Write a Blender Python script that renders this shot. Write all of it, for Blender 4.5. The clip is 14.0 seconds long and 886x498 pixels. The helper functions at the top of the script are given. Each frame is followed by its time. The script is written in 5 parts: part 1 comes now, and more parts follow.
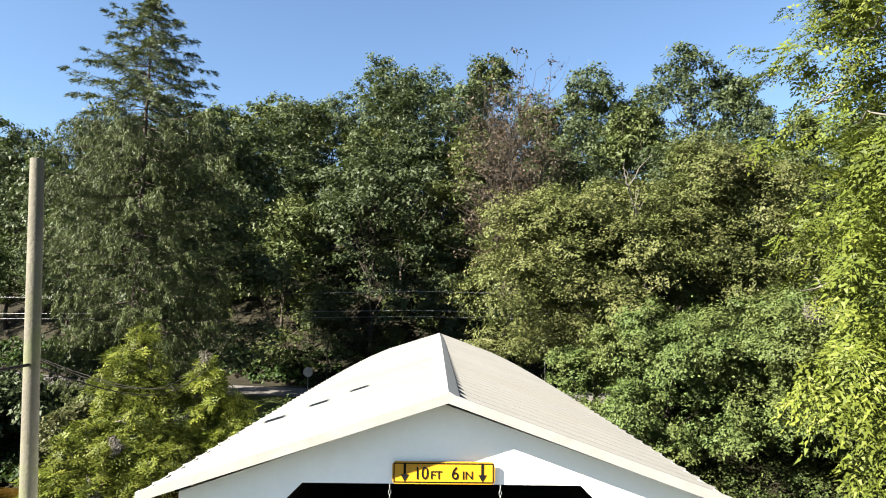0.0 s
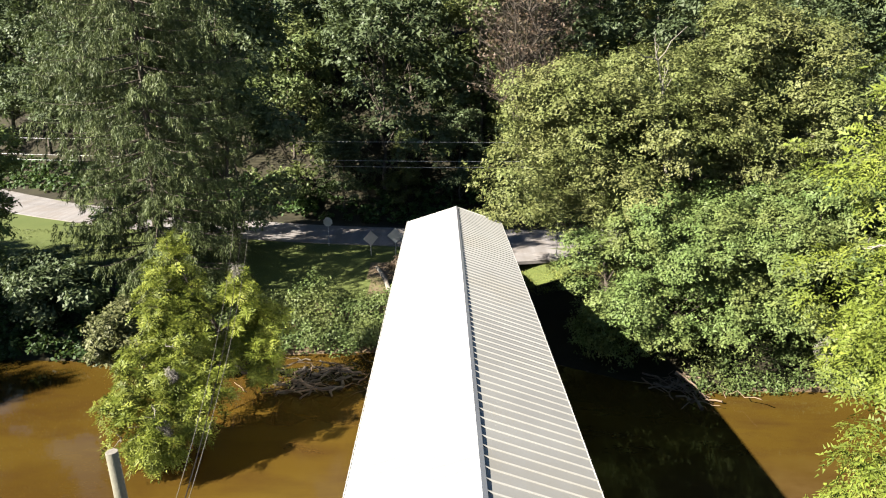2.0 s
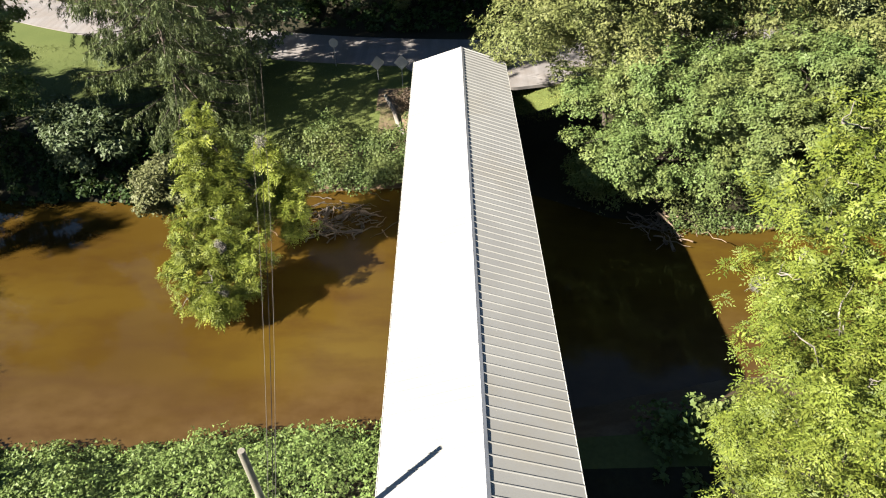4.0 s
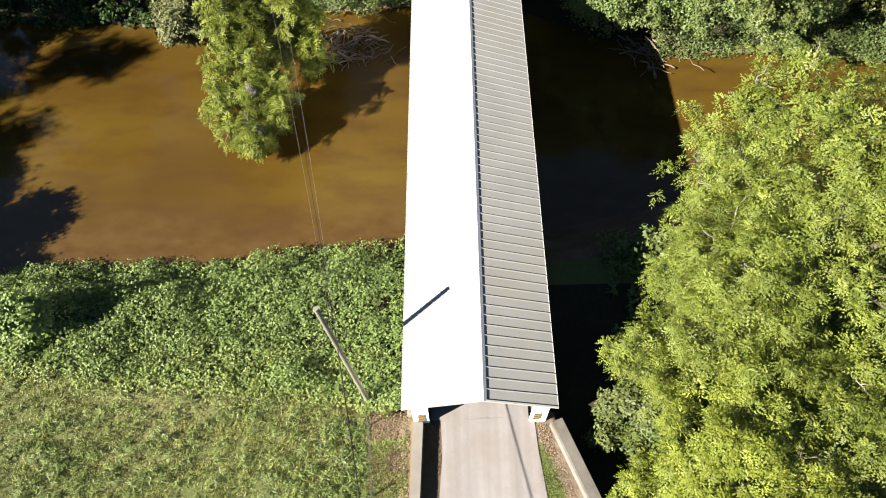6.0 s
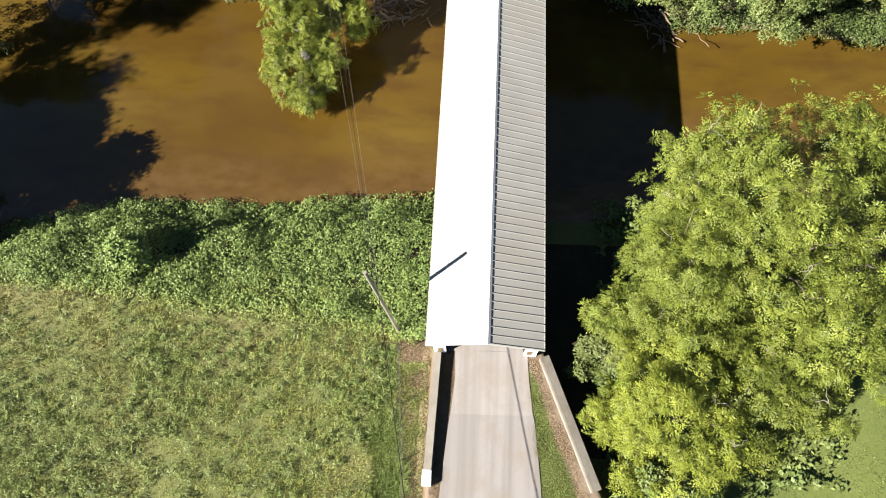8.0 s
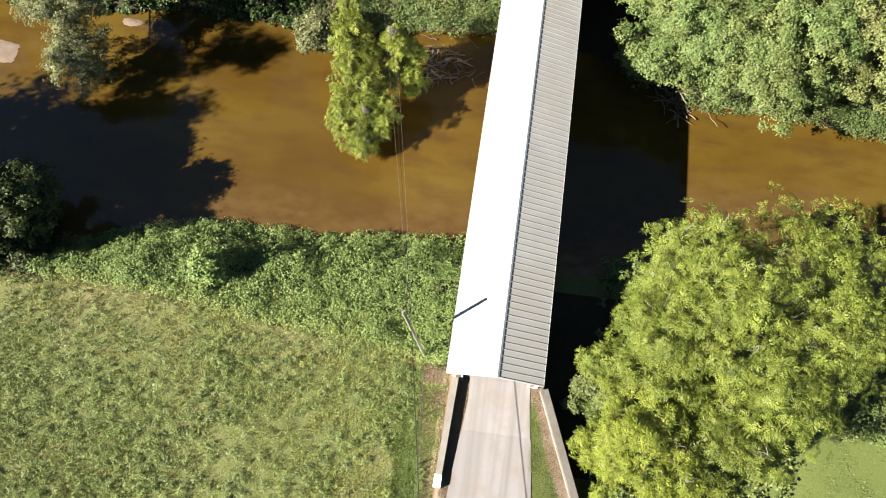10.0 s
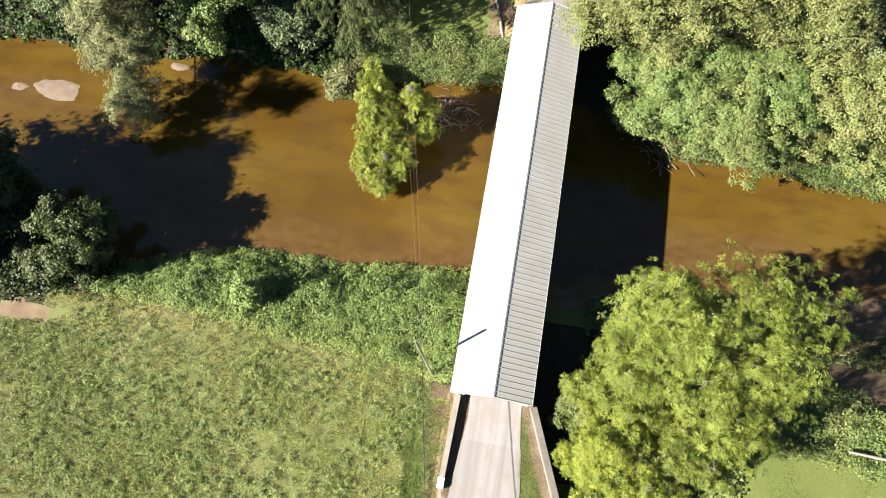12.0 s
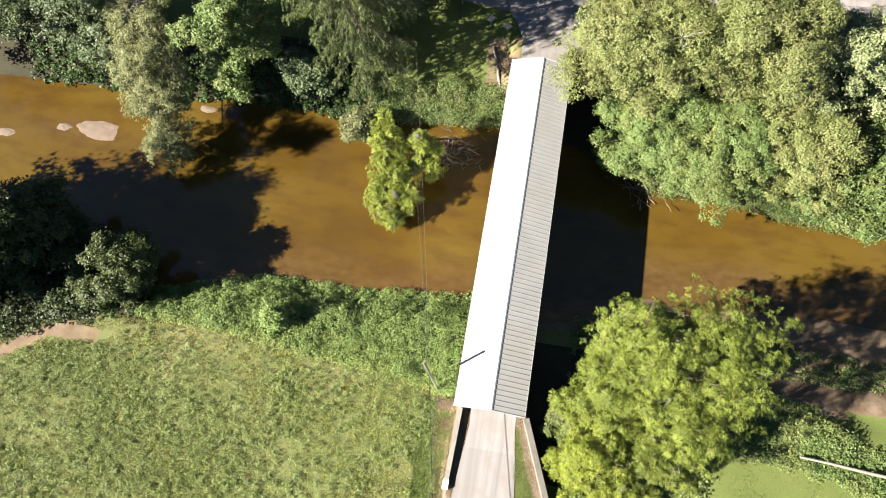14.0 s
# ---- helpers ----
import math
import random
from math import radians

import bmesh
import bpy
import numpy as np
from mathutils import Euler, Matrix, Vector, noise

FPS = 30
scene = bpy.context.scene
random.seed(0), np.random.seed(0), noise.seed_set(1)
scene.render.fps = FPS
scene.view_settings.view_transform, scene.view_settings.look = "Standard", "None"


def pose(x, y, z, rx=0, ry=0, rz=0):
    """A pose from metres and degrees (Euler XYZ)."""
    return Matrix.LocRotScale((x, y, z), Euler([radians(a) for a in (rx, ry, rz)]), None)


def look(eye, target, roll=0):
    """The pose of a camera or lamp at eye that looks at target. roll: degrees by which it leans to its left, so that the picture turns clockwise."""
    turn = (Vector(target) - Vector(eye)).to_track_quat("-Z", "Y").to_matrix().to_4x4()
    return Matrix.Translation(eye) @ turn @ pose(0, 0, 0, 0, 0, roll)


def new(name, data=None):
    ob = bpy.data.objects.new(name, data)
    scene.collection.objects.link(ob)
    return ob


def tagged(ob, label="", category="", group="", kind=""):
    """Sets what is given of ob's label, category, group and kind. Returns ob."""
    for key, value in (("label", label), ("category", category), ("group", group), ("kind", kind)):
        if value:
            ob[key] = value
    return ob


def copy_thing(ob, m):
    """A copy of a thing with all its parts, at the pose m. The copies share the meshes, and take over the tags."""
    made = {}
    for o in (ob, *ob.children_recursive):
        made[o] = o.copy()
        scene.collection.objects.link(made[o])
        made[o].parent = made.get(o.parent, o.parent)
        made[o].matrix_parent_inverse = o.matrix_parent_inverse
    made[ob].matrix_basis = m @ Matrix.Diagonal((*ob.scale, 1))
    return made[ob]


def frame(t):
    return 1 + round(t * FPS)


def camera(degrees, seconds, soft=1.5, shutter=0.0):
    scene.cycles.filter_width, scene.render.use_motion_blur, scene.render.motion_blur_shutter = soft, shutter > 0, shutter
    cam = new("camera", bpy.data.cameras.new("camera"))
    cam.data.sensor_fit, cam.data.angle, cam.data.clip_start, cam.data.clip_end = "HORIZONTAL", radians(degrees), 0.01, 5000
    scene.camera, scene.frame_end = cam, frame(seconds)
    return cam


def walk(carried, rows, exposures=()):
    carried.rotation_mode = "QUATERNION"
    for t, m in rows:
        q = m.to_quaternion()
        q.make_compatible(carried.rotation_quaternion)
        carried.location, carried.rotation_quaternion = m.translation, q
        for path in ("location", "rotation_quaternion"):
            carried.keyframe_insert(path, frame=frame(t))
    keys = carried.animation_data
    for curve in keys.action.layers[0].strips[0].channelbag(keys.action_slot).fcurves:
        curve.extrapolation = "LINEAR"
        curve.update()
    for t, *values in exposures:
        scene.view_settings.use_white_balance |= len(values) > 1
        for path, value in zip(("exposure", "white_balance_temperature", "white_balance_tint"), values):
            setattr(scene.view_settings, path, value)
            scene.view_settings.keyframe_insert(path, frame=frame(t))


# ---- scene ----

# ---------------------------------------------------------------- camera
cam = camera(67.18, 14.0, 1.05)
PATH = [
    (0.0, -0.073, -7.404, 5.186, -0.42, 6.177, 0.686),
    (0.5, -0.368, -7.292, 7.276, -0.537, 1.351, 0.657),
    (1.0, -0.539, -7.232, 9.312, -0.359, -3.895, 0.395),
    (1.5, -0.699, -7.091, 11.442, -0.156, -9.641, 0.126),
    (2.0, -0.78, -6.979, 13.601, 0.062, -15.451, -0.158),
    (2.5, -0.837, -6.992, 15.636, 0.186, -21.186, -0.503),
    (3.0, -0.844, -7.09, 17.634, 0.363, -27.023, -0.833),
    (5.5, -0.922, -7.886, 27.919, 1.703, -54.258, -2.275),
    (6.0, -0.91, -7.937, 30.021, 2.268, -59.959, -2.971),
    (6.5, -0.759, -7.866, 32.257, 3.323, -65.274, -3.917),
    (7.0, -0.743, -7.814, 34.437, 4.118, -68.418, -4.734),
    (7.5, -0.708, -7.695, 36.55, 6.162, -69.284, -5.212),
    (8.0, -0.716, -7.649, 38.656, 8.186, -69.321, -5.437),
    (8.5, -0.72, -7.6, 40.728, 10.236, -69.309, -5.579),
    (11.0, -0.391, -7.202, 51.269, 16.212, -69.553, -7.035),
    (11.5, -0.312, -7.126, 53.401, 16.536, -69.615, -7.029),
    (12.0, -0.287, -7.071, 55.526, 16.818, -69.652, -7.068),
    (12.5, -0.368, -7.076, 57.672, 16.649, -69.674, -6.941),
    (13.0, -0.321, -7.093, 59.745, 16.729, -69.658, -7.011),
    (13.5, -0.292, -7.141, 61.818, 16.742, -69.614, -7.017),
    (14.0, -0.338, -7.173, 63.926, 16.661, -69.57, -6.979),
]
walk(cam, [(t, pose(x, y, z, 90 + pitch, 0, yaw) @ pose(0, 0, 0, 0, 0, roll)) for t, x, y, z, yaw, pitch, roll in PATH],
     [(0.0, 3.19), (0.8, 3.26), (2.0, 3.38), (3.0, 3.34), (5.5, 3.25), (7.5, 3.25), (11.0, 3.48), (14.0, 3.6)])

# ---------------------------------------------------------------- light
RAY = Vector((4.91, 2.55, -3.58)).normalized()
world = bpy.data.worlds.new("world")
scene.world = world
world.use_nodes = True
wn = world.node_tree.nodes
sky = wn.new("ShaderNodeTexSky")
sky.sky_type = "NISHITA"
sky.sun_disc = False
sky.sun_elevation = math.asin(-RAY.z)
sky.sun_rotation = math.atan2(-RAY.x, -RAY.y) % (2 * math.pi)
sky.air_density, sky.dust_density, sky.ozone_density = 1.0, 0.0, 3.2
world.node_tree.links.new(sky.outputs[0], wn["Background"].inputs[0])
wn["Background"].inputs[1].default_value = 0.026
sun = new("sun", bpy.data.lights.new("sun", "SUN"))
sun.data.energy, sun.data.angle, sun.data.color = 5.0, radians(0.55), (1.0, 0.93, 0.82)
sun.matrix_world = look((0, 0, 60), Vector((0, 0, 60)) + RAY)


# ---------------------------------------------------------------- materials
def material(name, rough=0.8, spec=0.3, metal=0.0):
    m = bpy.data.materials.new(name)
    m.use_nodes = True
    b = m.node_tree.nodes["Principled BSDF"]
    b.inputs["Roughness"].default_value = rough
    b.inputs["Specular IOR Level"].default_value = spec
    b.inputs["Metallic"].default_value = metal
    return m, m.node_tree.nodes, m.node_tree.links, b


def geo_coords(nodes, links, scale=1.0):
    g = nodes.new("ShaderNodeNewGeometry")
    mp = nodes.new("ShaderNodeMapping")
    mp.inputs["Scale"].default_value = scale if isinstance(scale, tuple) else (scale,) * 3
    links.new(g.outputs["Position"], mp.inputs[0])
    return mp.outputs[0]


def noise_node(nodes, links, vec, scale, detail=4.0, rough=0.55):
    n = nodes.new("ShaderNodeTexNoise")
    n.inputs["Scale"].default_value = scale
    n.inputs["Detail"].default_value = detail
    n.inputs["Roughness"].default_value = rough
    links.new(vec, n.inputs["Vector"])
    return n.outputs[0]


def ramp(nodes, links, fac, stops):
    r = nodes.new("ShaderNodeValToRGB")
    e = r.color_ramp.elements
    while len(e) < len(stops):
        e.new(0.5)
    for k, (p, c) in zip(e, stops):
        k.position, k.color = p, (*c, 1)
    links.new(fac, r.inputs[0])
    return r.outputs[0]


def blend(nodes, links, fac, a, b, mode="MIX"):
    n = nodes.new("ShaderNodeMix")
    n.data_type, n.blend_type = "RGBA", mode
    for sock, v in ((n.inputs[0], fac), (n.inputs[6], a), (n.inputs[7], b)):
        if isinstance(v, (int, float)):
            sock.default_value = v
        elif isinstance(v, tuple):
            sock.default_value = (*v, 1)
        else:
            links.new(v, sock)
    return n.outputs[2]


def bump(nodes, links, b, height, strength=0.3, distance=0.02):
    n = nodes.new("ShaderNodeBump")
    n.inputs["Strength"].default_value, n.inputs["Distance"].default_value = strength, distance
    links.new(height, n.inputs["Height"])
    links.new(n.outputs[0], b.inputs["Normal"])


def plain(name, c1, c2, scale=3.0, rough=0.8, spec=0.3, metal=0.0, fine=40.0, relief=0.2, stain=None, speck=0.55):
    """Two tones mixed by broad and fine noise, with relief."""
    m, n, l, b = material(name, rough, spec, metal)
    v = geo_coords(n, l)
    big, small = noise_node(n, l, v, scale), noise_node(n, l, v, fine, 3.0)
    col = ramp(n, l, big, [(0.3, c1), (0.7, c2)])
    dark = tuple(0.72 * q for q in c1)
    col = blend(n, l, ramp(n, l, small, [(0.35, (0.0,) * 3), (0.7, (speck,) * 3)]), col, dark)
    if stain:
        s = noise_node(n, l, v, scale * 0.45, 5.0, 0.65)
        col = blend(n, l, ramp(n, l, s, [(0.52, (0,) * 3), (0.68, (0.8,) * 3)]), col, stain)
    l.new(col, b.inputs["Base Color"])
    bump(n, l, b, small, relief, 0.02)
    return m


def leafy(name, c1, c2, c3, trans=0.3, patch=0.35, tone=None, tone_scale=0.12, lively=0.3):
    """Leaves: one colour a leaf, drifting over the crown, partly translucent."""
    m, n, l, b = material(name, 0.55, 0.11)
    g = n.new("ShaderNodeNewGeometry")
    tuft = n.new("ShaderNodeAttribute")
    tuft.attribute_name = "tint"
    each = n.new("ShaderNodeMath")
    each.operation = "MULTIPLY_ADD"
    each.inputs[1].default_value = 0.4
    l.new(g.outputs["Random Per Island"], each.inputs[0])
    l.new(tuft.outputs["Fac"], each.inputs[2])
    col = ramp(n, l, each.outputs[0], [(0.0, c1), (0.55, c2), (1.0, c3)])
    v = geo_coords(n, l)
    drift = noise_node(n, l, v, patch, 3.0)
    col = blend(n, l, ramp(n, l, drift, [(0.35, (0.0,) * 3), (0.7, (0.75,) * 3)]), col, c2)
    if tone:
        col = blend(n, l, ramp(n, l, noise_node(n, l, v, tone_scale, 3.0), [(0.45, (0.0,) * 3), (0.62, (0.8,) * 3)]), col, tone)
    spray = noise_node(n, l, v, 1.1, 2.0)
    col = blend(n, l, 1.0, col, ramp(n, l, spray, [(0.3, (1 - lively,) * 3), (0.7, (1.0,) * 3)]), "MULTIPLY")
    info = n.new("ShaderNodeObjectInfo")
    hs = n.new("ShaderNodeHueSaturation")
    mr = n.new("ShaderNodeMapRange")
    mr.inputs[3].default_value, mr.inputs[4].default_value = 0.82, 1.18
    l.new(info.outputs["Random"], mr.inputs[0])
    l.new(mr.outputs[0], hs.inputs["Value"])
    l.new(col, hs.inputs["Color"])
    l.new(hs.outputs[0], b.inputs["Base Color"])
    tr = n.new("ShaderNodeBsdfTranslucent")
    warm = blend(n, l, 0.4, hs.outputs[0], (0.058, 0.08, 0.0145))
    l.new(warm, tr.inputs[0])
    mx = n.new("ShaderNodeMixShader")
    mx.inputs[0].default_value = trans * 0.72
    l.new(b.outputs[0], mx.inputs[1])
    l.new(tr.outputs[0], mx.inputs[2])
    l.new(mx.outputs[0], n["Material Output"].inputs[0])
    return m


LEAF_HILL = leafy("leaves_dark_green", (0.0299, 0.044, 0.0192), (0.0472, 0.063, 0.0275), (0.0681, 0.0814, 0.0432), 0.32, 0.35, None, 0.1, 0.35)
LEAF_HILL2 = leafy("leaves_mid_green", (0.0356, 0.0513, 0.0159), (0.0627, 0.0813, 0.0271), (0.0969, 0.1098, 0.0471), 0.32, 0.35, (0.0684, 0.0742, 0.0228), 0.12, 0.35)
LEAF_OLIVE = leafy("leaves_olive", (0.0524, 0.065, 0.0176), (0.0813, 0.0932, 0.0295), (0.0868, 0.0981, 0.0334), 0.35, 0.35, (0.0889, 0.0915, 0.0326), 0.35, 0.35)
LEAF_PALE = leafy("leaves_pale_olive", (0.0886, 0.107, 0.0417), (0.1294, 0.1496, 0.0683), (0.1383, 0.157, 0.0757), 0.35, 0.35, None, 0.1, 0.35)
LEAF_FRESH = leafy("leaves_fresh_green", (0.0334, 0.0545, 0.0144), (0.0563, 0.0808, 0.0236), (0.0724, 0.0926, 0.032), 0.35, 0.35, (0.0753, 0.0878, 0.0269), 0.3, 0.35)
LEAF_YELLOW = leafy("leaves_yellow_green", (0.0389, 0.0575, 0.0075), (0.0994, 0.1187, 0.015), (0.1709, 0.1777, 0.0287), 0.34, 0.9, None, 0.1, 0.42)
LEAF_WALNUT = leafy("leaves_walnut", (0.0219, 0.0347, 0.0052), (0.0674, 0.084, 0.012), (0.1189, 0.1293, 0.025), 0.32, 0.9, None, 0.1, 0.45)
# Green lowered almost to black: the crowns' own shade is in the colour.
LEAF_SELF_SHADED = leafy("leaves_green_self_shaded", (0.0092, 0.0148, 0.005), (0.0184, 0.0258, 0.0083), (0.0392, 0.0484, 0.0166), 0.3, 0.35, None, 0.1, 0.35)
LEAF_GREY = leafy("leaves_grey_green", (0.0432, 0.0475, 0.0173), (0.072, 0.0763, 0.0302), (0.1037, 0.1051, 0.049), 0.3, 0.35)
LEAF_BROWN = leafy("leaves_withered", (0.0288, 0.0187, 0.0121), (0.0432, 0.0302, 0.0202), (0.0461, 0.0432, 0.023), 0.15)
LEAF_SMALL = leafy("leaves_dull_olive", (0.014, 0.019, 0.0053), (0.026, 0.0333, 0.0095), (0.044, 0.0519, 0.0161), 0.3, 0.6)
NEEDLES = leafy("spruce_needles", (0.0167, 0.0259, 0.0077), (0.0447, 0.0578, 0.0188), (0.0894, 0.1015, 0.0388), 0.15, 0.35, None, 0.1, 0.5)
WEED = leafy("weed_leaves", (0.06, 0.0964, 0.0213), (0.0886, 0.1259, 0.0332), (0.12, 0.1469, 0.0488), 0.32, 0.5, None, 0.1, 0.35)
MEADOW_PALE = leafy("meadow_pale_blades", (0.047, 0.0643, 0.0196), (0.0706, 0.0893, 0.0317), (0.098, 0.1142, 0.0483), 0.2, 0.5, None, 0.1, 0.3)
MEADOW_WEED = leafy("meadow_weed_leaves", (0.031, 0.0493, 0.0118), (0.0689, 0.0913, 0.0241), (0.1198, 0.1417, 0.0427), 0.25, 0.5, None, 0.1, 0.3)
WEED_YELLOW = leafy("weed_leaves_yellow", (0.066, 0.094, 0.02), (0.105, 0.13, 0.033), (0.148, 0.16, 0.05), 0.3, 0.5)
# Undergrowth leaves with the deep shade of the banks put into their colour.
LEAF_WEED_SHADED = leafy("undergrowth_leaves_shaded", (0.0115, 0.0259, 0.0058), (0.0202, 0.0374, 0.0086), (0.0317, 0.049, 0.0144), 0.3, 0.5)
GRASS = leafy("meadow_blades", (0.0713, 0.0878, 0.0173), (0.1126, 0.1248, 0.0296), (0.1461, 0.1473, 0.0508), 0.25, 0.22, (0.1126, 0.1006, 0.031), 0.16, 0.3)
DRY = leafy("dry_blades", (0.0662, 0.0447, 0.0252), (0.1127, 0.0796, 0.0486), (0.1555, 0.1245, 0.0778), 0.2, 0.5)
LAWN = leafy("lawn_blades", (0.036, 0.0475, 0.0109), (0.0562, 0.0677, 0.0179), (0.0763, 0.085, 0.0259), 0.25, 0.3)
BARK = plain("bark", (0.0288, 0.023, 0.0173), (0.049, 0.0403, 0.0317), 2.0, 0.9, 0.2, fine=22, relief=0.6)
BARK_PALE = plain("bark_pale", (0.0749, 0.0662, 0.0547), (0.1094, 0.1008, 0.0864), 2.0, 0.9, 0.2, fine=22, relief=0.5)
DRIFT = plain("driftwood", (0.0576, 0.0392, 0.0259), (0.1267, 0.095, 0.0691), 2.0, 0.9, 0.2, fine=25, relief=0.5)
WEB = plain("web_silk", (0.0634, 0.0576, 0.049), (0.1152, 0.1066, 0.0922), 5.0, 0.95, 0.1, fine=24, relief=0.8, stain=(0.0288, 0.0317, 0.0115))
CONCRETE = plain("old_concrete", (0.0734, 0.0658, 0.0551), (0.104, 0.0964, 0.0826), 1.2, 0.9, 0.2, fine=30, relief=0.35, stain=(0.052, 0.0428, 0.0337))
CONCRETE_DARK = plain("lichened_concrete", (0.0449, 0.0402, 0.0337), (0.0636, 0.0589, 0.0505), 1.2, 0.9, 0.2, fine=30, relief=0.35, stain=(0.0318, 0.0262, 0.0206))
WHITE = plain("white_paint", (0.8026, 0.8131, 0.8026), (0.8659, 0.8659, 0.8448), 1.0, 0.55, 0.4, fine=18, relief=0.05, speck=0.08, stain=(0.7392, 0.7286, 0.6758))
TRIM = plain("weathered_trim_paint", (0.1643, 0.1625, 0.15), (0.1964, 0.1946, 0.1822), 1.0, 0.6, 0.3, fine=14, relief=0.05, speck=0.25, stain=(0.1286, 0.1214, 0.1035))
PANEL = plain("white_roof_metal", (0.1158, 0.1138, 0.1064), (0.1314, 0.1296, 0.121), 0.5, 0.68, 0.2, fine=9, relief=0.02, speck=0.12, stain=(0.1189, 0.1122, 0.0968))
CAP = plain("ridge_metal", (0.1559, 0.1559, 0.1594), (0.1984, 0.1984, 0.1984), 0.8, 0.4, 0.5, fine=9, relief=0.02, speck=0.2)
INSIDE = plain("inside_timber", (0.0276, 0.0207, 0.0161), (0.0461, 0.0346, 0.0253), 1.5, 0.85, 0.2, fine=20)
DECK = plain("deck_planks", (0.0576, 0.049, 0.0403), (0.0806, 0.0691, 0.0576), 1.0, 0.9, 0.2, fine=20)
POLEWOOD = plain("pole_wood", (0.0634, 0.059, 0.0432), (0.0979, 0.0907, 0.0706), 1.3, 0.85, 0.2, fine=26, relief=0.4, stain=(0.072, 0.0864, 0.0288))
WIRE = plain("wire_black", (0.006, 0.005, 0.005), (0.01, 0.009, 0.008), 2, 0.8, 0.05)
WIRE_BARE = plain("wire_bare", (0.04, 0.036, 0.03), (0.055, 0.05, 0.043), 2, 0.7, 0.15)
WIRE_BRIGHT = plain("wire_aluminium", (0.144, 0.144, 0.144), (0.1728, 0.1728, 0.1728), 2, 0.4, 0.5, 0.2)
STEEL = plain("galvanised_steel", (0.1371, 0.1411, 0.1411), (0.1693, 0.1734, 0.1734), 4, 0.45, 0.5, 0.5)
STEEL_DARK = plain("dull_steel", (0.0288, 0.0259, 0.023), (0.049, 0.0432, 0.0374), 4, 0.6, 0.4, 0.3)
SIGN_BACK = plain("sign_back", (0.1244, 0.1279, 0.1244), (0.1521, 0.1521, 0.1486), 3, 0.5, 0.5, 0.1)
SIGN_GREEN = plain("sign_green", (0.0081, 0.0645, 0.0524), (0.0121, 0.0806, 0.0645), 3, 0.45, 0.5)
YELLOW = plain("sign_yellow", (0.42, 0.205, 0.006), (0.45, 0.225, 0.009), 3, 0.45, 0.3, fine=30, relief=0.02)
MARKER_YELLOW = plain("marker_yellow", (0.13, 0.066, 0.003), (0.15, 0.078, 0.005), 3, 0.5, 0.2, fine=30, relief=0.02)
MARKER_WHITE = plain("marker_white", (0.12, 0.12, 0.118), (0.14, 0.14, 0.136), 3, 0.5, 0.2, fine=30, relief=0.02)
BLACK = plain("sign_black", (0.004, 0.004, 0.004), (0.007, 0.007, 0.007), 3, 0.7, 0.05)
SAND = plain("sand_bar", (0.049, 0.0346, 0.0245), (0.0734, 0.0547, 0.0403), 0.7, 0.9, 0.2, fine=14, relief=0.3)
MUD = plain("bank_mud", (0.0374, 0.0259, 0.0158), (0.0605, 0.0432, 0.0274), 0.6, 0.85, 0.08, fine=6, relief=0.4, stain=(0.0749, 0.0576, 0.0403))
MEADOW = plain("meadow_ground", (0.0369, 0.0437, 0.0147), (0.0629, 0.0665, 0.0239), 0.16, 0.95, 0.1, fine=5, relief=0.6, stain=(0.0702, 0.0609, 0.0293))
LAWNG = plain("lawn_ground", (0.0331, 0.0432, 0.0109), (0.0461, 0.0547, 0.015), 0.2, 0.95, 0.1, fine=8, relief=0.5)
# Real forest floor on the hill; elsewhere its dark tone paints shade on the ground.
FOREST_SHADE = plain("forest_floor_and_shade", (0.0101, 0.0086, 0.0052), (0.0173, 0.0158, 0.0081), 0.4, 0.95, 0.1, fine=5, relief=0.6)
DIRT = plain("bare_dirt", (0.0505, 0.035, 0.0213), (0.0856, 0.0641, 0.0428), 0.7, 0.95, 0.1, fine=10, relief=0.5, stain=(0.0544, 0.0583, 0.0194))
LITTER = plain("leaf_litter", (0.0642, 0.0476, 0.035), (0.095, 0.0776, 0.0602), 1.6, 0.95, 0.1, fine=16, relief=0.7, stain=(0.0385, 0.0272, 0.0181))


def asphalt(name, k):
    m, n, l, b = material(name, 0.85, 0.15)
    v = geo_coords(n, l)
    lanes = noise_node(n, l, geo_coords(n, l, (1.5, 0.05, 1.0)), 1.0, 2.0)
    spots = noise_node(n, l, v, 0.5, 5.0, 0.65)
    grit = noise_node(n, l, v, 45.0, 2.0)
    col = ramp(n, l, lanes, [(0.35, tuple(k * q for q in (0.0778, 0.072, 0.0689))), (0.65, tuple(k * q for q in (0.1037, 0.0965, 0.0943)))])
    col = blend(n, l, ramp(n, l, spots, [(0.45, (0,) * 3), (0.75, (0.7,) * 3)]), col, (0.0778, 0.0634, 0.0509))
    col = blend(n, l, ramp(n, l, grit, [(0.4, (0,) * 3), (0.7, (0.4,) * 3)]), col, (0.0403, 0.0389, 0.0389))
    l.new(col, b.inputs["Base Color"])
    bump(n, l, b, grit, 0.25, 0.01)
    return m


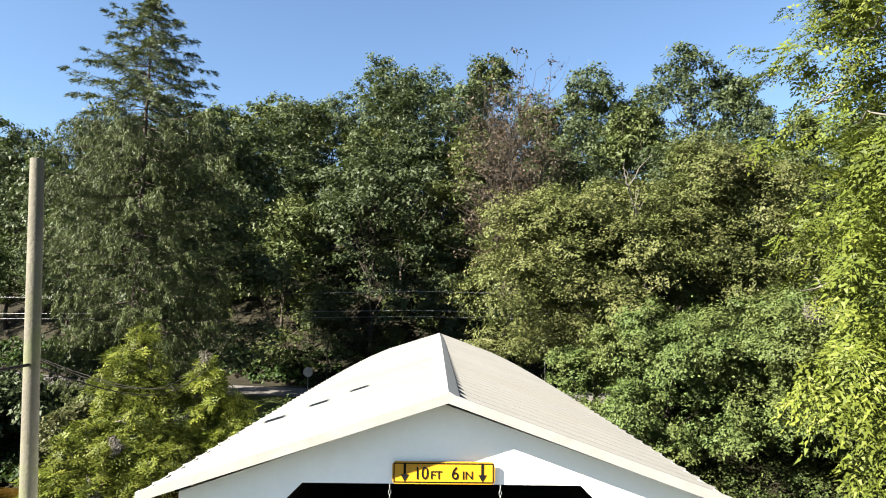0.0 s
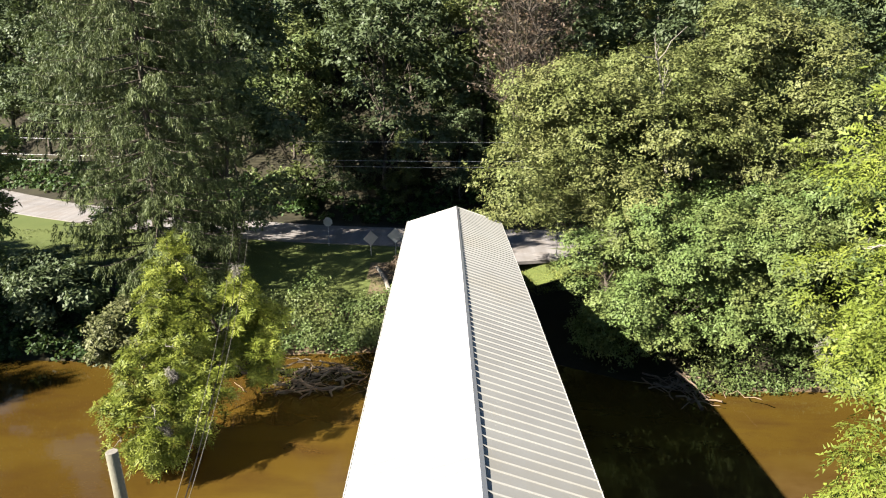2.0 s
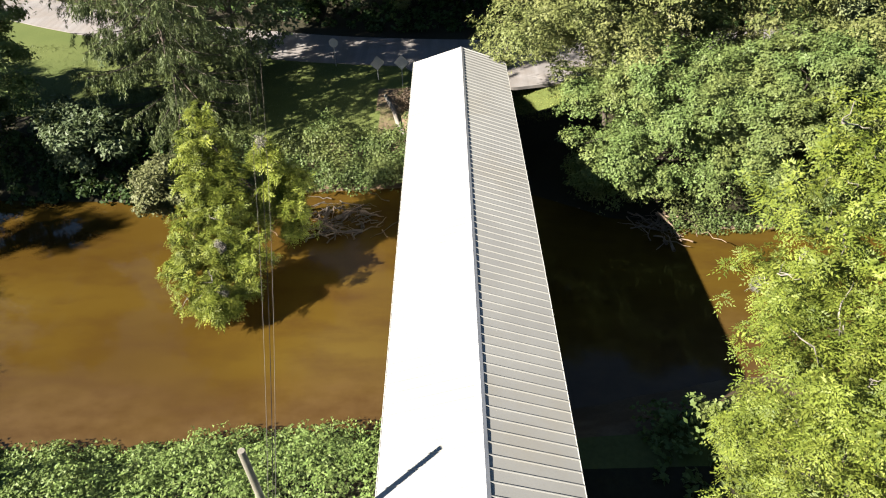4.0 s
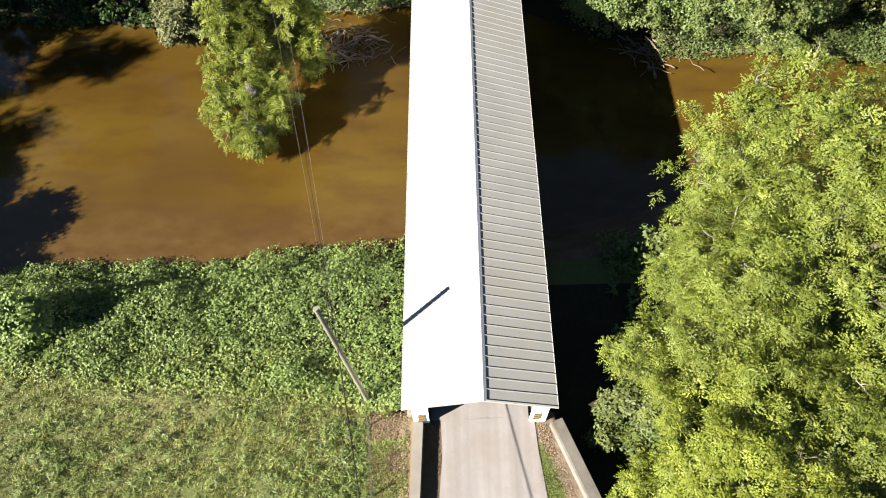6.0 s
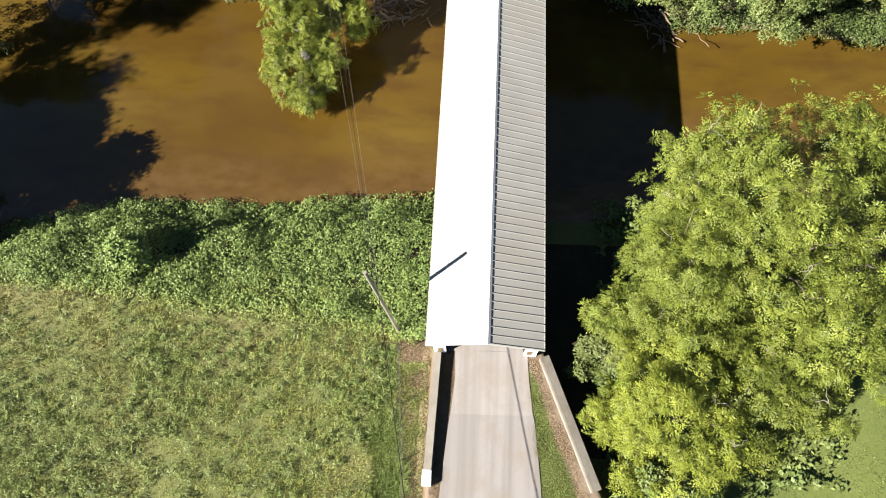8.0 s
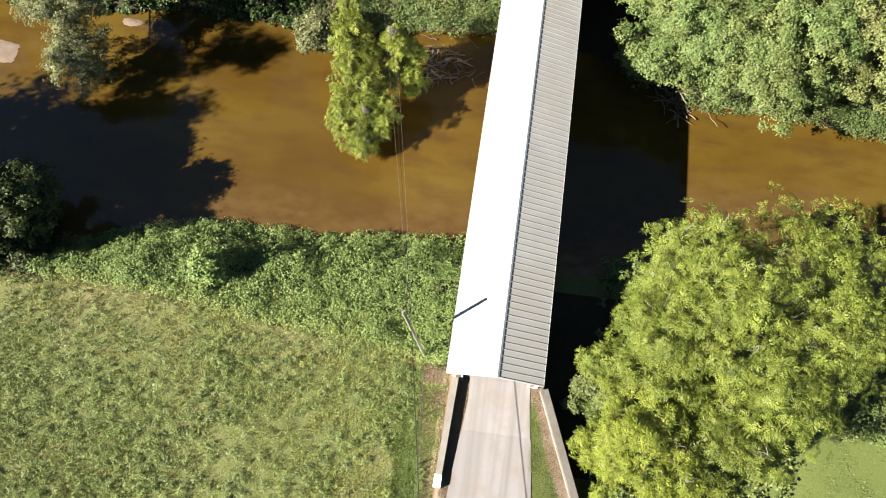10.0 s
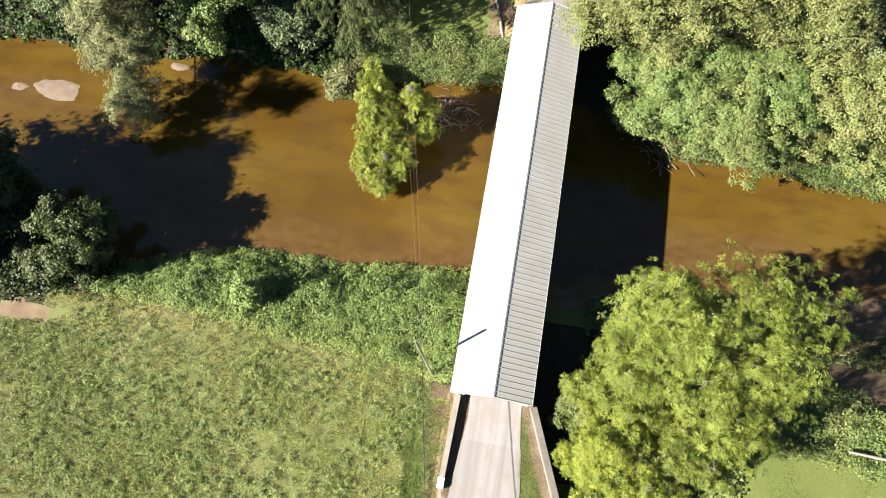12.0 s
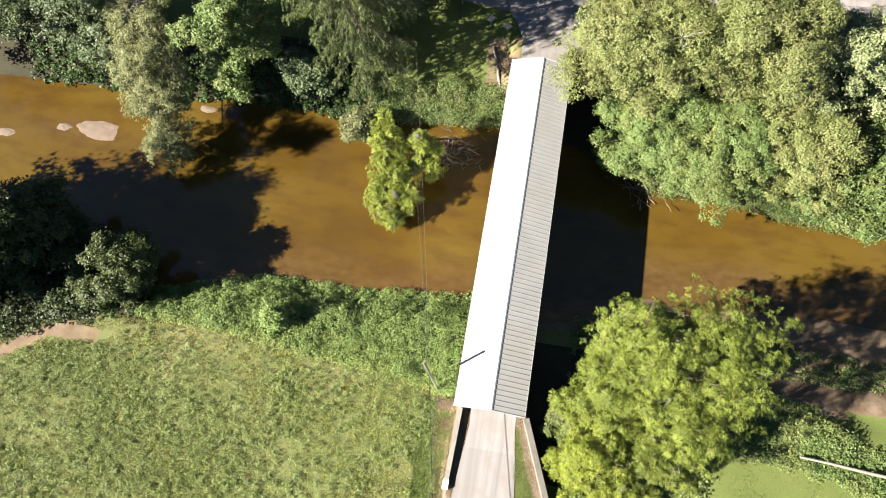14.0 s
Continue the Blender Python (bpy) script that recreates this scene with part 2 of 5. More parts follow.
def river():
    m, n, l, b = material("brown_river_water", 0.06, 0.26)
    flow = geo_coords(n, l, (0.5, 1.3, 1.0))
    big = noise_node(n, l, flow, 0.085, 4.0, 0.5)
    mid = noise_node(n, l, flow, 0.42, 5.0, 0.62)
    col = ramp(n, l, big, [(0.30, (0.0215, 0.0118, 0.0022)), (0.5, (0.029, 0.0175, 0.0029)), (0.7, (0.035, 0.0235, 0.0048))])
    col = blend(n, l, ramp(n, l, mid, [(0.45, (0,) * 3), (0.7, (0.6,) * 3)]), col, (0.0165, 0.0079, 0.0027))
    depth = n.new("ShaderNodeAttribute")
    depth.attribute_name = "shallow"
    grain = noise_node(n, l, geo_coords(n, l, (0.6, 1.0, 1.0)), 1.1, 5.0, 0.6)
    bed = ramp(n, l, grain, [(0.3, (0.0205, 0.0110, 0.0036)), (0.65, (0.0315, 0.0187, 0.0068))])
    col = blend(n, l, depth.outputs["Fac"], col, bed)
    l.new(col, b.inputs["Base Color"])
    b.inputs["IOR"].default_value = 1.33
    rip = noise_node(n, l, geo_coords(n, l, (0.8, 1.6, 1.0)), 1.6, 3.0)
    bump(n, l, b, rip, 0.05, 0.05)
    return m


ASPHALT, ASPHALT_NEW, RIVER = asphalt("worn_asphalt", 1.05), asphalt("smoother_asphalt", 0.93), river()


# ---------------------------------------------------------------- mesh helpers
def mesh_of(name, verts, tris, mats, smooth=False, index=None, tint=None):
    """A mesh from arrays of corners and triangles or quads."""
    verts, tris = np.asarray(verts, np.float32), np.asarray(tris, np.int32)
    k = tris.shape[1]
    me = bpy.data.meshes.new(name)
    me.vertices.add(len(verts))
    me.vertices.foreach_set("co", verts.ravel())
    me.loops.add(tris.size)
    me.loops.foreach_set("vertex_index", tris.ravel())
    me.polygons.add(len(tris))
    me.polygons.foreach_set("loop_start", np.arange(0, tris.size, k, dtype=np.int32))
    me.polygons.foreach_set("loop_total", np.full(len(tris), k, np.int32))
    for m in (mats if isinstance(mats, (list, tuple)) else [mats]):
        me.materials.append(m)
    if index is not None:
        me.polygons.foreach_set("material_index", np.asarray(index, np.int32))
    me.polygons.foreach_set("use_smooth", np.full(len(tris), smooth))
    me.update(calc_edges=True)
    if tint is not None:
        me.attributes.new("tint", "FLOAT", "FACE").data.foreach_set("value", np.asarray(tint, np.float32))
    return me


def part(name, data, mat=None, parent=None, label=""):
    """One mesh object, from a bmesh or a mesh, under a thing or a part."""
    if isinstance(data, bmesh.types.BMesh):
        me = bpy.data.meshes.new(name)
        bmesh.ops.recalc_face_normals(data, faces=data.faces)
        data.to_mesh(me)
        data.free()
        if mat:
            me.materials.append(mat)
    else:
        me = data
    ob = new(name, me)
    if parent:
        ob.parent = parent
    if label:
        ob["label"] = label
    return ob


def thing(name, label, category, at=(0, 0, 0), group="", kind="", turn=0):
    ob = new(name)
    ob.empty_display_size = 0.3
    ob.matrix_basis = pose(*at, 0, 0, turn)
    return tagged(ob, label, category, group, kind)


def box(bm, x0, x1, y0, y1, z0, z1, bevel=0.0):
    r = bmesh.ops.create_cube(bm, size=1)
    for v in r["verts"]:
        v.co = Vector(((x0 + x1) / 2 + v.co.x * (x1 - x0), (y0 + y1) / 2 + v.co.y * (y1 - y0), (z0 + z1) / 2 + v.co.z * (z1 - z0)))
    if bevel:
        es = list({e for v in r["verts"] for e in v.link_edges})
        bmesh.ops.bevel(bm, geom=es, offset=bevel, segments=1, affect="EDGES")
    return bm


def prism(bm, outline, axis, a, b):
    """Extrude an outline of (u, v) along an axis from a to b."""
    def at(u, v, w):
        return {"y": (u, w, v), "x": (w, u, v), "z": (u, v, w)}[axis]
    lo = [bm.verts.new(at(u, v, a)) for u, v in outline]
    hi = [bm.verts.new(at(u, v, b)) for u, v in outline]
    n = len(outline)
    bm.faces.new(lo)
    bm.faces.new(hi[::-1])
    for i in range(n):
        bm.faces.new((lo[i], lo[(i + 1) % n], hi[(i + 1) % n], hi[i]))
    return bm


def tube_arrays(path, radii, sides=6):
    """Corners and quads of a tapered tube along a path."""
    path = np.asarray(path, float)
    d = np.gradient(path, axis=0)
    d /= np.linalg.norm(d, axis=1)[:, None] + 1e-9
    ref = np.where(np.abs(d[:, 2:3]) > 0.9, np.array([[1.0, 0, 0]]), np.array([[0, 0, 1.0]]))
    u = np.cross(d, ref)
    u /= np.linalg.norm(u, axis=1)[:, None] + 1e-9
    w = np.cross(d, u)
    a = np.arange(sides) * 2 * np.pi / sides
    ring = np.cos(a)[None, :, None] * u[:, None] + np.sin(a)[None, :, None] * w[:, None]
    v = (path[:, None] + ring * np.asarray(radii)[:, None, None]).reshape(-1, 3)
    n = len(path)
    i, j = np.meshgrid(np.arange(n - 1), np.arange(sides), indexing="ij")
    p, q = i * sides + j, i * sides + (j + 1) % sides
    quads = np.stack([p, q, q + sides, p + sides], -1).reshape(-1, 4)
    return v, quads


def join_arrays(pieces):
    vs, qs, o = [], [], 0
    for v, q in pieces:
        vs.append(v)
        qs.append(q + o)
        o += len(v)
    return np.concatenate(vs), np.concatenate(qs)


def tubes(name, pieces, mat):
    v, q = join_arrays(pieces)
    return mesh_of(name, v, q, mat, True)


def unit(v):
    return v / (np.linalg.norm(v, axis=-1, keepdims=True) + 1e-9)


def leaves(name, at, out, length, width, mat, rng, droop=0.0, quad=False, up=0.45, wild=0.52, pinnate=False, tuft=8, spread=0.8):
    """Leaf blades in tufts at points, facing outwards and upwards with scatter; droop turns their tips down.
    pinnate: fans of drooping feathered leaves at the branch tips."""
    total = len(at)
    if pinnate:
        arms, spots = 9, (0.22, 0.28, 0.48, 0.54, 0.74, 0.80, 1.0)
        per = len(spots)
        n = max(1, total // (arms * per))
        pick = rng.choice(total, n, replace=False)
        axis = unit(out[pick] * 0.7 + np.array([0, 0, 0.55]) + rng.normal(size=(n, 3)) * 0.3)
        ref = unit(np.cross(axis, rng.normal(size=(n, 3))))
        ref2 = np.cross(axis, ref)
        a = (np.arange(arms)[None] * 2.39996 + rng.uniform(-0.3, 0.3, (n, arms)))[..., None]
        rise = rng.uniform(-0.2, 0.75, (n, arms, 1))
        way = unit(np.cos(a) * ref[:, None] + np.sin(a) * ref2[:, None] + axis[:, None] * rise).reshape(-1, 3)
        m = n * arms
        s = rng.uniform(0.65, 1.3, (m, 1)) * np.repeat(rng.uniform(0.8, 1.2, (n, 1)), arms, 0)
        base = np.repeat(at[pick], arms, 0) + rng.normal(size=(m, 3)) * length * 0.12
        side = unit(np.cross(np.repeat(axis, arms, 0) + rng.normal(size=(m, 3)) * 0.25, way))
        nor = np.cross(way, side)
        leaf_l, leaf_w = length * 0.46, width
        tri = []
        for k, u in enumerate(spots):
            w = (-1, 1)[k % 2] if k < per - 1 else 0
            root = base + way * length * u * 0.8 * s + np.array([0, 0, -0.34 * droop * length]) * u * u * s
            point = unit(way * (0.75 if w else 1.0) + side * w * 0.8 + np.array([0, 0, -0.22 * droop]))
            across = unit(np.cross(nor, point)) * leaf_w * 0.5 * s
            mid = root + point * leaf_l * 0.35 * s
            tri.append(np.stack([mid - across, mid + across, root + point * leaf_l * s], 1))
        v = np.stack(tri, 1).reshape(-1, 3)
        tint = np.repeat(np.clip(np.repeat(rng.uniform(0.0, 0.6, n), arms) + rng.normal(size=m) * 0.12, 0, 0.6), per)
        return mesh_of(name, v, np.arange(len(v)).reshape(-1, 3), mat, tint=tint)
    n = total
    head = (np.arange(n) // tuft) * tuft
    at = at[head] + rng.normal(size=(n, 3)) * length * spread * np.array([1, 1, 0.7])
    out = out[head]
    nor = unit(out * 0.6 + np.array([0, 0, up]) + rng.normal(size=(n, 3))[head] * wild * 0.45 + rng.normal(size=(n, 3)) * wild * 0.85)
    tip = unit(rng.normal(size=(n, 3)) + out * 0.4 + np.array([0, 0, -droop]))
    tip = unit(tip - nor * (tip * nor).sum(1, keepdims=True))
    side = np.cross(nor, tip)
    s = rng.uniform(0.65, 1.35, (n, 1))
    L, W = length * s, width * s
    if quad:
        v = np.stack([at - tip * L * 0.5, at + side * W * 0.5 - tip * L * 0.05, at + tip * L * 0.5, at - side * W * 0.5 - tip * L * 0.05], 1)
    else:
        v = np.stack([at + tip * L * 0.6, at - tip * L * 0.4 + side * W * 0.5, at - tip * L * 0.4 - side * W * 0.5], 1)
    k = v.shape[1]
    return mesh_of(name, v.reshape(-1, 3), np.arange(n * k).reshape(n, k), mat, tint=rng.uniform(0, 0.6, n)[head])


# ---------------------------------------------------------------- ground
WATER = -4.5
NEAR_X = (-300, -66, -50, -43, -36, -30, -26, -15, -8, -4, 4, 13, 22, 30, 45, 300)
NEAR_Y = (-20, 7.2, 10.3, 8.4, 7.6, 9.6, 10.8, 11.1, 11.7, 12.4, 13.6, 15.6, 16.6, 17.2, 17, 14)
FAR_X = (-300, -66, -49, -41, -35, -22, -8, -3, 5, 10, 14, 23, 29, 39, 300)
FAR_Y = (34, 30.8, 31.2, 30.8, 32, 31.2, 32.5, 32.8, 31, 28, 27.3, 27, 25.9, 25.5, 22)


def step(a, b, v):
    t = np.clip((v - a) / (b - a), 0, 1)
    return t * t * (3 - 2 * t)


def near_edge(x):
    return np.interp(x, NEAR_X, NEAR_Y)


def far_edge(x):
    return np.interp(x, FAR_X, FAR_Y)


TABLE = np.random.default_rng(99).uniform(-1, 1, (256, 256))


def wobble(x, y, f, seed=0.0):
    """Smooth irregular waves between about -1 and 1, some 1 / f metres across."""
    u, v = np.asarray(x, float) * f * 0.32 + 17.3 * seed, np.asarray(y, float) * f * 0.32 + 9.7 * seed
    i, j = np.floor(u).astype(int), np.floor(v).astype(int)
    a, c = u - i, v - j
    a, c = a * a * (3 - 2 * a), c * c * (3 - 2 * c)
    q = [TABLE[(i + p) % 256, (j + r) % 256] for p in (0, 1) for r in (0, 1)]
    return (q[0] * (1 - c) + q[1] * c) * (1 - a) + (q[2] * (1 - c) + q[3] * c) * a


def fence_x(y):
    """The wire fence between meadow and lane."""
    return np.interp(y, (-12.0, -5.75, 0.7), (-3.9, -4.45, -5.15))


def soil_y(x):
    """The bare earth track at the upstream end of the meadow."""
    return np.interp(x, (-90, -52, -49.8, -47, -42.5, -38), (-9, -2.8, -1.6, 0.1, 1.4, 2.2))


def road_foot(x):
    """Where the hillside begins beyond the far road."""
    return 55.5 + np.clip(-8 - x, 0, 60) * 0.42


def height(x, y):
    x, y = np.asarray(x, float), np.asarray(y, float)
    d1, d2 = near_edge(x) - y, y - far_edge(x)
    beach = step(15, 24, x)
    rise = 4.8 + 6.5 * beach
    bank = -4.65 + 3.15 * step(0.0 + 6.0 * beach, rise, d1) + 0.3 * beach * step(0, 3, d1)
    pool = np.exp(-(((x - 34.5) / 3.2) ** 2 + ((y - 6.2) / 1.6) ** 2))
    bank = bank - 1.3 * pool
    far = -4.65 + 2.75 * step(0, 4.5, d2) + 0.8 * step(4.5, 14, d2)
    gully = step(3.0, 5.0, x) * (1 - step(11, 16, x)) * (1 - step(42.6, 45.0, y))
    far = far * (1 - gully) + gully * (-4.65 + 0.5 * step(0, 3, d2) + 2.25 * step(6.5, 15, d2) + 0.8 * step(11, 17, d2))
    hill = np.clip(y - road_foot(x), 0, 48)
    far = far + 0.57 * hill + 0.1 * np.clip(hill, 0, 4) + 0.6 * wobble(x, y, 0.13, 2) * step(4, 15, hill)
    bed = -4.65 - 0.9 * step(0, 5, np.minimum(-d1, -d2))
    z = np.where(d1 > 0, bank, np.where(d2 > 0, far, bed))
    z = z + 0.10 * wobble(x, y, 0.55, 1) * step(0.5, 3, np.maximum(d1, d2)) * (1 - step(40, 44, y) * (1 - step(56, 60, y)))
    # approach embankment between the wing walls
    right = 3.15 + np.clip(0.4 - y, 0, 7.6) * 0.41
    inside = (x > -2.95) & (x < right + 0.25) & (y < 0.9)
    spread = step(-5.5, -13, y)
    outer = np.where(x < 0, -2.95 - x, x - right - 0.25)
    drop = np.where(x < 0, 0.75 * step(0, 0.7, outer) + 0.75 * step(0.7, 3.2, outer), 1.5 * step(0, 0.8, outer))
    soft = 1.5 * step(1.0, 14.0, outer)
    lane = -0.07 - np.clip(np.where(y < 1.5, drop * (1 - spread) + soft * spread, 9), 0, 9)
    lane = np.where(inside, -0.07, lane)
    blendy = step(1.4, 0.6, y)
    z = np.where(y < 1.5, np.maximum(z, z * (1 - blendy) + np.maximum(lane, z) * blendy), z)
    # far approach
    fx = np.abs(x) - 2.7
    ramp_z = -0.07 - 1.0 * step(38, 45, y)
    fb = step(36.0, 36.6, y) * (1 - step(0.0, 2.0, fx)) * (1 - step(52, 56, y))
    return z * (1 - fb) + np.maximum(ramp_z, z) * fb


def lines(*spans):
    out = []
    for a, b, s in spans:
        out += list(np.arange(a, b, s))
    return np.array(out + [spans[-1][1]])


gx = lines((-900, -300, 100), (-300, -90, 15), (-90, -10, 0.9), (-10, 2, 0.35), (2, 7, 0.16), (7, 9, 0.35), (9, 60, 0.9), (60, 300, 15), (300, 900, 100))
gy = lines((-900, -200, 100), (-200, -30, 15), (-30, -10, 1.2), (-10, 0, 0.19), (0, 4, 0.4), (4, 62, 0.8), (62, 120, 2.0), (120, 300, 15), (300, 900, 100))
GX, GY = np.meshgrid(gx, gy)
GZ = height(GX, GY)
nx, ny = len(gx), len(gy)
gi, gj = np.meshgrid(np.arange(ny - 1), np.arange(nx - 1), indexing="ij")
c0 = (gi * nx + gj).ravel()
gq = np.stack([c0, c0 + 1, c0 + nx + 1, c0 + nx], 1)
mx_, my_ = (GX[:-1, :-1] + GX[1:, 1:]).ravel() / 2, (GY[:-1, :-1] + GY[1:, 1:]).ravel() / 2
mj = 0.5 * wobble(mx_, my_, 0.9, 3)
kind_ = np.zeros(len(mx_), int)  # meadow
d1_, d2_ = near_edge(mx_) - my_, my_ - far_edge(mx_)
kind_[(mx_ > 8) & (d1_ > 0)] = 1  # lawn
kind_[(d1_ < 4.2 + mj) & (d2_ < 0)] = 2  # mud
kind_[(mx_ > -37) & (mx_ < -3) & (my_ > np.interp(mx_, (-37, -26.5, -18, -9.7, -5.6, -3.4), (4.2, 3.8, 3.0, 2.4, 1.7, 1.0)) + mj) & (d1_ > 0.6)] = 3  # near-black floor colour, paints the shaded gaps under the bank weeds
kind_[(mx_ > 13) & (d1_ < 11 + mj) & (d2_ < 0)] = 2
kind_[(d2_ >= 0)] = 1
kind_[(d2_ >= 0) & (d2_ < 3.5 + mj)] = 2
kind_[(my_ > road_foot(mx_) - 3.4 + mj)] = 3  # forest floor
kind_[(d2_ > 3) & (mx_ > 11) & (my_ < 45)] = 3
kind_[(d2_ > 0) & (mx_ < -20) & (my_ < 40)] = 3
# The dark floor colour also deepens the bridge's shade on this bank.
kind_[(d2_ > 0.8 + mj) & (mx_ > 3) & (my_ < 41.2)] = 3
kind_[(mx_ > 3) & (mx_ < 13) & (my_ >= 41.2) & (my_ < 47)] = 1
kind_[(mx_ > fence_x(my_) + mj * 0.4) & (mx_ < 3.45 + np.clip(0.4 - my_, 0, 7.6) * 0.4) & (my_ < 1.2) & (my_ > -12)] = 4  # bare dirt
kind_[(kind_ == 4) & (mx_ > -2.9)] = 5  # leaf litter
kind_[(mx_ > 2.22 - my_ * 0.125 + mj * 0.15) & (mx_ < 2.65 - my_ * 0.362 + mj * 0.2) & (my_ < -0.7 + mj * 0.4) & (my_ > -12)] = 1
kind_[(mx_ > 3.4 + np.clip(0.4 - my_, 0, 7.6) * 0.413) & (mx_ < 10) & (my_ < 8) & (my_ > -5)] = 3  # shade under the walnuts, painted with the near-black floor colour
kind_[(mx_ > -6.4 + 0.5 * mj) & (mx_ < -2.6) & (my_ > 35.4) & (my_ < 43.0 + mj)] = 4
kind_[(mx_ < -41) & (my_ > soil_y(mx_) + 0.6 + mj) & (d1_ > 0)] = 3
kind_[(mx_ < -40.5) & (np.abs(my_ - soil_y(mx_) - 1.6 * mj) < 0.85)] = 4
ground = new("ground", mesh_of("ground", np.stack([GX, GY, GZ], -1).reshape(-1, 3), gq, [MEADOW, LAWNG, MUD, FOREST_SHADE, DIRT, LITTER], True, kind_))
tagged(ground, "meadow, river banks and wooded hillside ground", "ground", kind="structure")


def ground_z(x, y):
    return float(height(x, y))


# river
wx = lines((-900, -90, 90), (-90, 60, 1.0), (60, 900, 60))
wy = lines((-60, -12, 12), (-12, 40, 0.8), (40, 60, 10))
WX, WY = np.meshgrid(wx, wy)
wi, wj = np.meshgrid(np.arange(len(wy) - 1), np.arange(len(wx) - 1), indexing="ij")
w0 = (wi * len(wx) + wj).ravel()
water_me = mesh_of("water", np.stack([WX, WY, np.full(WX.shape, WATER)], -1).reshape(-1, 3), np.stack([w0, w0 + 1, w0 + len(wx) + 1, w0 + len(wx)], 1), RIVER, True)
off = WY - near_edge(WX) + 1.6 * wobble(WX, WY, 0.5, 4) + 0.9 * wobble(WX, WY, 1.6, 5)
shallow = np.clip(1 - step(0.5, 6.0, off), 0, 1) * 0.9 + 0.5 * np.exp(-(((WX + 54) / 9) ** 2 + ((WY - 25.5) / 2.6) ** 2))
water_me.attributes.new("shallow", "FLOAT", "POINT").data.foreach_set("value", np.clip(shallow, 0, 1).astype(np.float32).ravel())
water = new("water", water_me)
tagged(water, "slow shallow brown river water in sun", "river", kind="structure")


def strip(name, pts, width, mat, lift, label):
    """A road: a ribbon along points (x, y), with a camber."""
    p = np.array(pts, float)
    t = np.linspace(0, len(p) - 1, len(p) * 10)
    q = np.stack([np.interp(t, np.arange(len(p)), p[:, k]) for k in range(2)], 1)
    ker = np.ones(9) / 9
    pad = np.concatenate([np.repeat(q[:1], 4, 0), q, np.repeat(q[-1:], 4, 0)])
    q = np.stack([np.convolve(pad[:, k], ker, "valid") for k in range(2)], 1)
    d = unit(np.gradient(q, axis=0))
    s = np.stack([d[:, 1], -d[:, 0]], 1)
    w = np.broadcast_to(np.asarray(width, float), (len(q),)) if np.ndim(width) == 0 else np.interp(t, np.arange(len(p)), width)
    cols = np.array([-0.5, -0.25, 0, 0.25, 0.5])
    v = q[:, None] + s[:, None] * (cols[None, :, None] * w[:, None, None])
    mid = height(q[:, 0], q[:, 1])
    z = np.maximum(height(v[..., 0], v[..., 1]), mid[:, None] - 0.25) + lift - np.abs(cols)[None] * 0.05
    V = np.concatenate([v, z[..., None]], -1)
    n = len(q)
    low = V.copy()
    low[..., 2] -= 0.25
    i, j = np.meshgrid(np.arange(n - 1), np.arange(4), indexing="ij")
    c = (i * 5 + j).ravel()
    quads = [np.stack([c, c + 1, c + 6, c + 5], 1)]
    off = n * 5
    k = np.arange(n - 1) * 5
    for e in (0, 4):
        quads.append(np.stack([k + e, k + e + 5, k + e + 5 + off, k + e + off], 1))
    ob = new(name, mesh_of(name, np.concatenate([V.reshape(-1, 3), low.reshape(-1, 3)]), np.concatenate(quads), mat, False))
    return tagged(ob, label, "road", kind="structure")


strip("road", [(0.3, 1.3), (0.45, -1), (0.5, -3.6)], [4.2, 4.25, 4.75], ASPHALT, 0.075, "worn pale asphalt lane at the bridge portal")
strip("road", [(0.5, -2.7), (0.55, -7), (0.5, -12), (0.4, -25), (0, -60), (-10, -160)], [4.7, 5.5, 5.8, 6, 6, 6], ASPHALT_NEW, 0.085, "smoother asphalt lane leading to the bridge")
strip("road", [(-140, 120), (-70, 80), (-44, 63), (-30, 56.5), (-14, 51.5), (0, 49.5), (14, 49.3), (40, 52), (120, 60)], 6.2, ASPHALT, 0.10, "worn asphalt country road at the foot of the hill")
strip("road", [(0, 36.7), (0.0, 39.5), (0.1, 43.0), (1.0, 45.6), (2.2, 48.5)], [4.6, 4.8, 5.6, 13.0, 20.0], ASPHALT, 0.13, "worn asphalt apron between bridge and country road")

# ---------------------------------------------------------------- covered bridge
Y0, Y1, EAVE, RIDGE = 0.0, 37.06, 3.33, 4.40
RX, SIDE = 0.06, {-1: -3.27, 1: 3.13}  # the ridge, and the two eaves
bridge = thing("covered_bridge", "white covered bridge with pale metal roof over a brown river", "covered bridge")
slope = {s: math.atan2(RIDGE - EAVE, abs(SIDE[s] - RX)) for s in (-1, 1)}
run = {s: math.hypot(SIDE[s] - RX, RIDGE - EAVE) for s in (-1, 1)}
PITCH = 0.457
panels = int(round((Y1 - Y0) / PITCH))
PITCH = (Y1 - Y0) / panels


def camber(y):
    """The roof bows up a little towards the middle of the span."""
    return 0.15 * math.sin(math.pi * y / Y1)


def bowed(outline, y0, y1, n=28):
    """An outline of (x, z) drawn along the bridge, following its camber."""
    bm = bmesh.new()
    rings = []
    for i in range(n + 1):
        y = y0 + (y1 - y0) * i / n
        rings.append([bm.verts.new((u, y, v + camber(y))) for u, v in outline])
    bm.faces.new(rings[0])
    bm.faces.new(rings[-1][::-1])
    for a, b in zip(rings, rings[1:]):
        for i in range(len(outline)):
            j = (i + 1) % len(outline)
            bm.faces.new((a[i], a[j], b[j], b[i]))
    return bm


